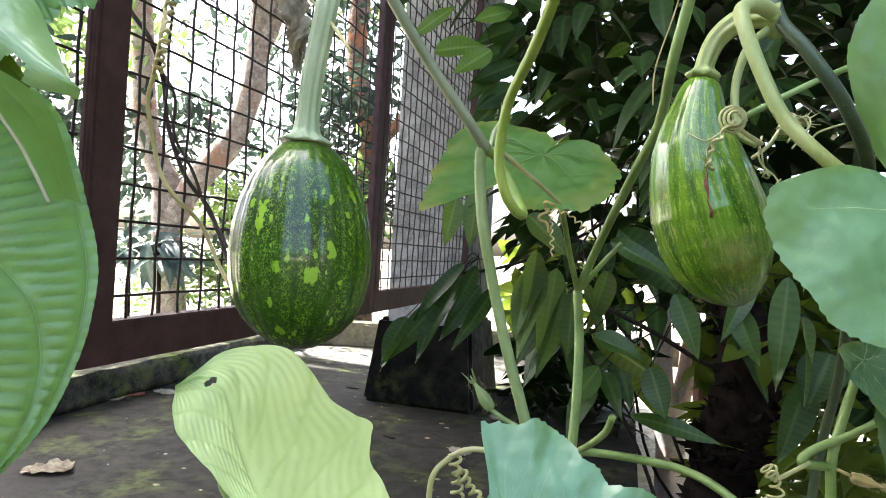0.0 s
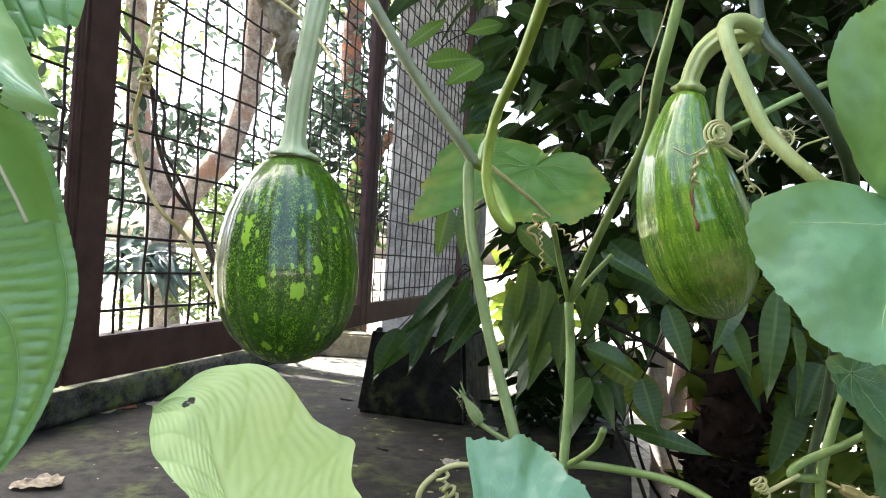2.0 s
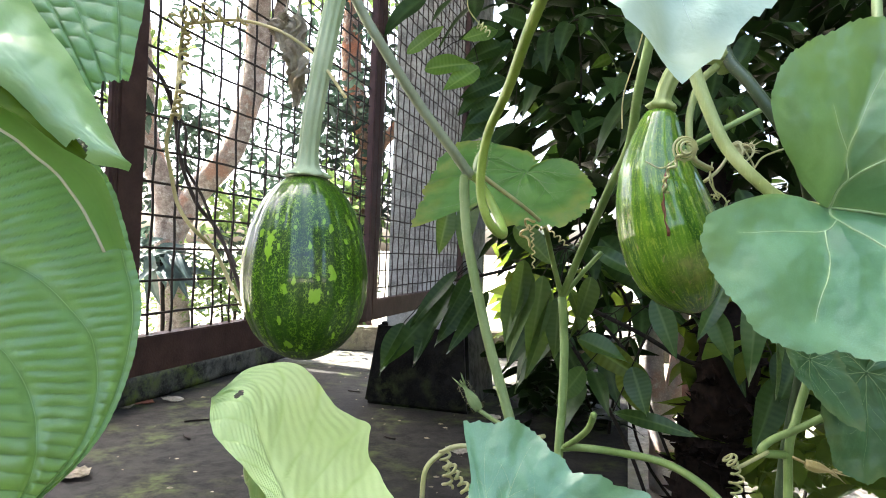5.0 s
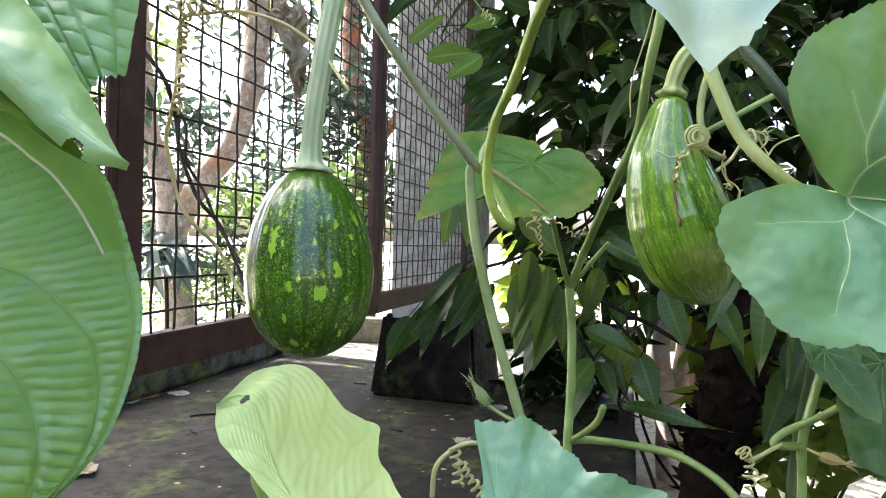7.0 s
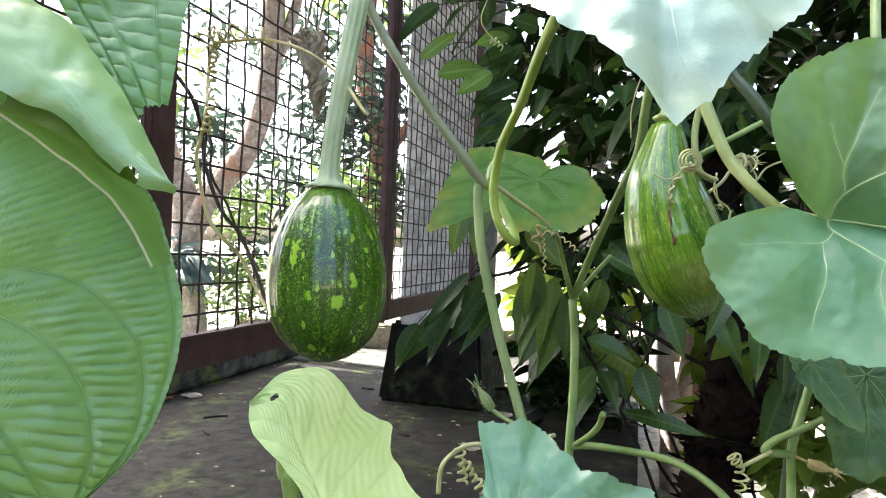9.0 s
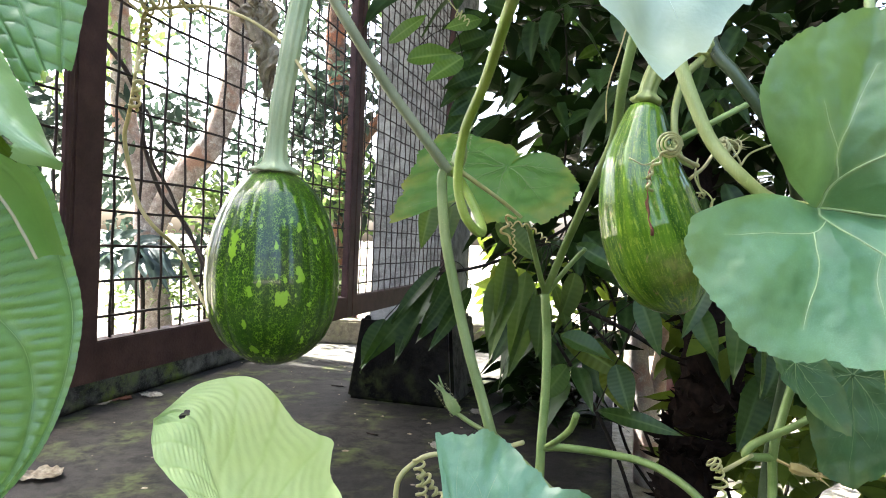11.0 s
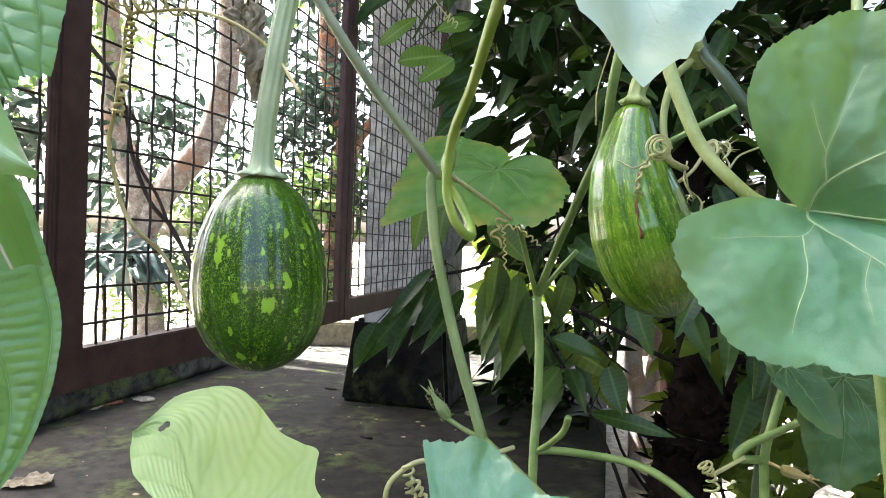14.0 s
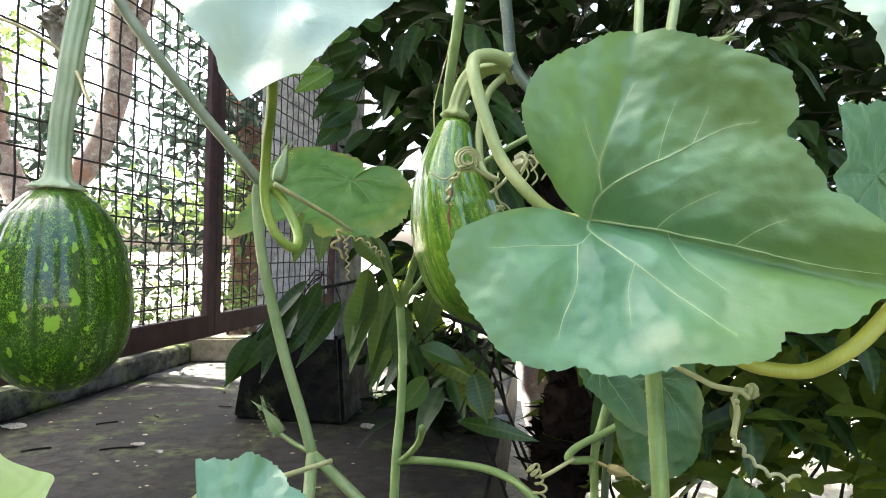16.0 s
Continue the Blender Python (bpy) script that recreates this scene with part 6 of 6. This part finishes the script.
vine("leaf_stalk", "slim pale stalk crossing the thin squash leaf", M_TENDRIL, [([(0.003, 0.915, 0.804), (0.034, 0.950, 0.788), (0.078, 1.000, 0.765), (0.112, 1.030, 0.743)], 0.0040, 0.0030)], 900, seed=16)
tendril("pale tendril with a spiral and a long kinked end", [
    ([(0.46, 0.66, 0.60), (0.498, 0.630, 0.580), (0.515, 0.62, 0.572), (0.545, 0.612, 0.568)], 0.0032, 0, 0),
    ([(0.545, 0.612, 0.570), (0.552, 0.612, 0.566), (0.528, 0.61, 0.562)], 0.0026, 0.006, 4),
    ([(0.530, 0.612, 0.562), (0.533, 0.610, 0.545), (0.525, 0.604, 0.522)], 0.0034, 0, 0),
    ([(0.525, 0.604, 0.522), (0.535, 0.60, 0.508), (0.550, 0.600, 0.494), (0.570, 0.600, 0.482), (0.598, 0.600, 0.479)], 0.0021, 0.0028, 5)], M_TENDRIL)
tendril("pale corkscrew tendril low in the foliage", [
    ([(0.470, 0.945, 0.39), (0.43, 0.93, 0.375), (0.41, 0.92, 0.37)], 0.0032, 0, 0),
    ([(0.388, 0.900, 0.395), (0.402, 0.900, 0.374), (0.402, 0.900, 0.330)], 0.0018, 0.009, 6)], M_TENDRIL)
tendril("thin dry thread of a vine", [([(0.275, 0.98, 1.12), (0.262, 1.000, 1.04), (0.244, 1.020, 0.961), (0.246, 1.030, 0.905)], 0.0012, 0, 0)], M_TENDRIL_OLD)
tendril("dark bare canes among the leaves", [
    ([(0.20, 1.9, 0.60), (0.279, 1.900, 0.487), (0.388, 1.900, 0.327), (0.518, 1.900, 0.102), (0.6, 1.900, -0.1)], 0.006, 0, 0),
    ([(0.30, 1.8, 0.56), (0.515, 1.800, 0.465), (0.644, 1.800, 0.395), (0.723, 1.800, 0.376)], 0.007, 0, 0),
    ([(0.42, 1.85, 0.48), (0.50, 1.83, 0.38), (0.56, 1.82, 0.24), (0.62, 1.82, 0.10)], 0.005, 0, 0),
    ([(-0.05, 2.2, 0.58), (0.12, 2.2, 0.62), (0.278, 2.200, 0.690), (0.464, 2.200, 0.819), (0.6, 2.2, 1.1)], 0.006, 0, 0)], M_TWIG)


def flower_bud(label, stalk, foot, tip, width, material, points=6, withered=False):
    ob = thing("flower_bud", label, "bud", foot, "flower buds")
    foot, tip = Vector(foot), Vector(tip)
    if stalk:
        part("stalk", tube_mesh("stalk", spline(stalk, 6), 0.0024 if withered else 0.0036, 8), material if withered else M_STEM, ob)
    path = [foot.lerp(tip, k / 14) for k in range(15)]
    part("bud", tube_mesh("bud", path, lambda s: width * (0.45 + 0.55 * math.sin(math.pi * min(1, s * 1.15 + 0.12))) * (1 - 0.35 * s), 20, 5, 0.14), material, ob)
    part("bristles", hair_mesh("bristles", path, width, 260, 0.003, 5), M_TENDRIL, ob)
    t, a, b = frames_along(path)[-1]
    for k in range(points):
        ang = 2 * math.pi * k / points
        out = a * math.cos(ang) + b * math.sin(ang)
        root = tip - t * 0.004 + out * width * 0.4
        ln = 0.016 + 0.006 * math.sin(k * 2.3)
        part("sepal", tube_mesh("sepal", [root, root + t * ln * 0.5 + out * 0.002, root + t * ln + out * (0.007 if withered else 0.005)], lambda s: 0.0016 * (1.15 - s), 6), material, ob)
    return ob


flower_bud("closed green bristly flower bud on a short stalk", [(0.063, 0.900, 0.420), (0.038, 0.920, 0.427), (0.016, 0.935, 0.437)], (0.016, 0.935, 0.437), (-0.012, 0.942, 0.476), 0.0095, M_STEM)
flower_bud("slim green flower bud at the vine node", [(-0.014, 0.92, 0.800), (-0.003, 0.945, 0.80), (0.001, 0.95, 0.815)], (0.001, 0.950, 0.812), (0.013, 0.960, 0.868), 0.0115, M_STEM)
flower_bud("green flower bud above the large leaf", [(0.48, 0.67, 0.93), (0.525, 0.680, 0.952)], (0.525, 0.680, 0.952), (0.570, 0.695, 0.978), 0.0095, M_STEM)
flower_bud("withered pale flower beside the leaf stalk", [(0.30, 0.80, 0.79), (0.318, 0.80, 0.806), (0.330, 0.800, 0.825)], (0.330, 0.800, 0.825), (0.358, 0.800, 0.836), 0.009, M_TENDRIL, 8, True)
flower_bud("withered brown flower low in the foliage", [(0.504, 0.95, 0.385), (0.52, 0.93, 0.38)], (0.520, 0.930, 0.380), (0.56, 0.92, 0.37), 0.009, M_TENDRIL_OLD, 8, True)
vine("leaf_stalk", "upright pale green leaf stalks behind the large leaf", M_STEM, [([(0.452, 0.692, 0.955), (0.466, 0.720, 1.025), (0.480, 0.745, 1.14)], 0.0055, 0.0055)], 900, seed=11)
vine("leaf_stalk", "upright pale green leaf stalks behind the large leaf", M_STEM, [([(0.488, 0.692, 0.945), (0.512, 0.720, 1.028), (0.54, 0.745, 1.14)], 0.006, 0.006)], 900, seed=12)
vine("leaf_stalk", "slim pale stalk looped below the vine node", M_STEM_PALE, [([(0.322, 0.825, 0.955), (0.300, 0.83, 0.93), (0.288, 0.83, 0.88), (0.292, 0.82, 0.825), (0.31, 0.81, 0.808)], 0.0055, 0.0045)], 900, seed=13)
vine("squash_vine", "green side vine crossing behind the thick vine", M_STEM_GREEN, [([(0.24, 0.98, 0.775), (0.30, 0.95, 0.84), (0.37, 0.93, 0.885), (0.46, 0.93, 0.935), (0.6, 0.94, 1.0)], 0.0045, 0.0045)], 700, seed=14)


def crumpled_leaf(name, label, center, size, seed, material, stretch=(1, 1, 1), turn=0.0, group=""):
    """A dried, crumpled leaf."""
    rng = random.Random(seed)
    verts, faces, n = [], [], 26
    for k in range(n):
        for i in range(n):
            u, v = k / (n - 1) * 2 - 1, i / (n - 1) * 2 - 1
            r = 1 - 0.35 * abs(v) ** 2
            x, y = u * r, v
            r *= 1 + 0.5 * noise.noise((v * 3, 2.0 * (u > 0), seed))
            x = u * r * (1.15 - 0.35 * v)
            z = 0.4 * noise.noise((x * 2.2, y * 2.2, seed)) + 0.35 * noise.noise((x * 5, y * 5, seed + 3)) + 0.3 * x * x
            verts.append(Vector((x * stretch[0], y * stretch[1], z * stretch[2])) * size * 0.5)
            if k and i:
                faces.append(((k - 1) * n + i - 1, (k - 1) * n + i, k * n + i, k * n + i - 1))
    me = mesh_of(name, verts, faces)
    ob = part(name, me, material)
    low = min(v.co.z for v in me.vertices)
    ob.matrix_world = Matrix.Translation(center) @ Matrix.Rotation(turn, 4, "Z")
    if center[2] < 0.05:
        ob.location.z = -low * 0.75
    return tagged(ob, label, "leaf", group)


def hanging_dead_leaf(label, path, seed):
    """A withered leaf that hangs rolled and folded along a path."""
    ob = thing("dead_leaf", label, "leaf", path[0])
    line = spline(path, 10)
    fr, n, sides = frames_along(line), len(line), 72
    verts, faces = [], []
    for k, q in enumerate(line):
        f = k / (n - 1)
        wide = 0.005 + 0.011 * math.sin(math.pi * min(1.0, 0.08 + f * 0.98)) ** 0.7
        t, a, b = fr[k]
        for i in range(sides):
            u = i / (sides - 1)
            ang = 5.2 * u + 2.0 * noise.noise((f * 3, seed, 0))
            fold = 1 + 0.8 * noise.noise((u * 5, f * 5, seed)) + 0.9 * noise.noise((u * 11, f * 13, seed + 1)) + 0.45 * noise.noise((u * 28, f * 30, seed))
            hem = 0.012 * noise.noise((u * 6, seed, 9)) * f
            verts.append(q + (a * math.cos(ang) + b * math.sin(ang) * 0.8) * wide * fold + t * hem)
            if k and i:
                faces.append(((k - 1) * sides + i - 1, (k - 1) * sides + i, k * sides + i, k * sides + i - 1))
    part("blade", mesh_of("blade", verts, faces), M_DRY, ob)
    part("stalk", tube_mesh("stalk", spline([line[0], Vector(path[0]) + Vector((0.0, 0.02, 0.04)), Vector(path[0]) + Vector((0.05, -0.10, 0.10))], 6), 0.0022, 6), M_DRY, ob)
    return ob


hanging_dead_leaf("crumpled grey-brown dead leaf hanging from the vine", [(-0.305, 0.97, 1.060), (-0.305, 0.97, 1.02), (-0.300, 0.965, 0.965), (-0.302, 0.97, 0.910)], 41)
hanging_dead_leaf("crumpled grey-brown dead leaf hanging from the vine", [(-0.327, 0.975, 1.065), (-0.329, 0.975, 1.04), (-0.320, 0.97, 1.00)], 47)
for k, (x, y, size, turn, mat) in enumerate(((-1.366, 2.465, 0.09, 0.3, M_DRY), (-1.24, 2.60, 0.10, 1.0, M_DRY_PALE), (-1.12, 1.70, 0.12, 2.0, M_DRY), (-0.011, 2.10, 0.09, 0.6, M_DRY_PALE), (-0.583, 2.264, 0.04, 0.5, M_DRY_PALE),
                                             (-0.684, 2.353, 0.05, 1.2, M_DRY_PALE), (0.14, 2.56, 0.08, 0.1, M_DRY_PALE), (-1.32, 2.52, 0.08, 2.2, M_RUST))):
    crumpled_leaf("fallen_leaf", "curled dry fallen leaf on the concrete floor", (x, y, 0.0), size, 50 + k, mat, (0.6, 1.0, 0.28), turn, "fallen leaves")
rng = random.Random(91)
for k, (x, y, length) in enumerate(((-0.729, 2.302, 0.12), (-0.903, 2.64, 0.08), (-0.75, 2.75, 0.07), (-1.0, 2.3, 0.09), (-0.5, 2.9, 0.06), (-0.25, 2.2, 0.05), (-0.95, 2.1, 0.06))):
    ang = rng.uniform(0, 3.1)
    d = Vector((math.cos(ang), math.sin(ang), 0)) * length / 2
    q = Vector((x, y, 0.004))
    tw = part("twig", tube_mesh("twig", spline([q - d, q + Vector((-d.y, d.x, 0)) * 0.15, q + d], 5), 0.0035, 6), M_TWIG)
    tagged(tw, "short dry twig lying on the concrete floor", "twig", "fallen twigs")
crumbs = []
for k in range(150):
    x, y = rng.uniform(-1.2, 0.15), rng.uniform(1.2, 3.8)
    crumbs.append((x, y, 0.002 + 0.007 * rng.random() ** 2.5, rng.uniform(0, 3.14)))
verts, faces = [], []
for x, y, r, a in crumbs:
    i0 = len(verts)
    for c in range(5):
        t = a + c * 1.257
        verts.append((x + r * math.cos(t) * 1.4, y + r * math.sin(t), 0.0008))
    verts.append((x, y, 0.0008 + r * 0.5))
    faces += [(i0 + c, i0 + (c + 1) % 5, i0 + 5) for c in range(5)]
tagged(part("debris", mesh_of("debris", verts, faces, False), M_DRY), "scattered crumbs of soil and leaf litter", "debris", kind="stuff")

# pink post and pale stump seen through the gap at the right
bm = bmesh.new()
box(bm, (0.965, 2.6, -0.1), (0.05, 0.05, 0.75), 0.2, 0.004)
tagged(part("garden_post", bm, M_PINK), "slim pink painted post in the garden", "post")
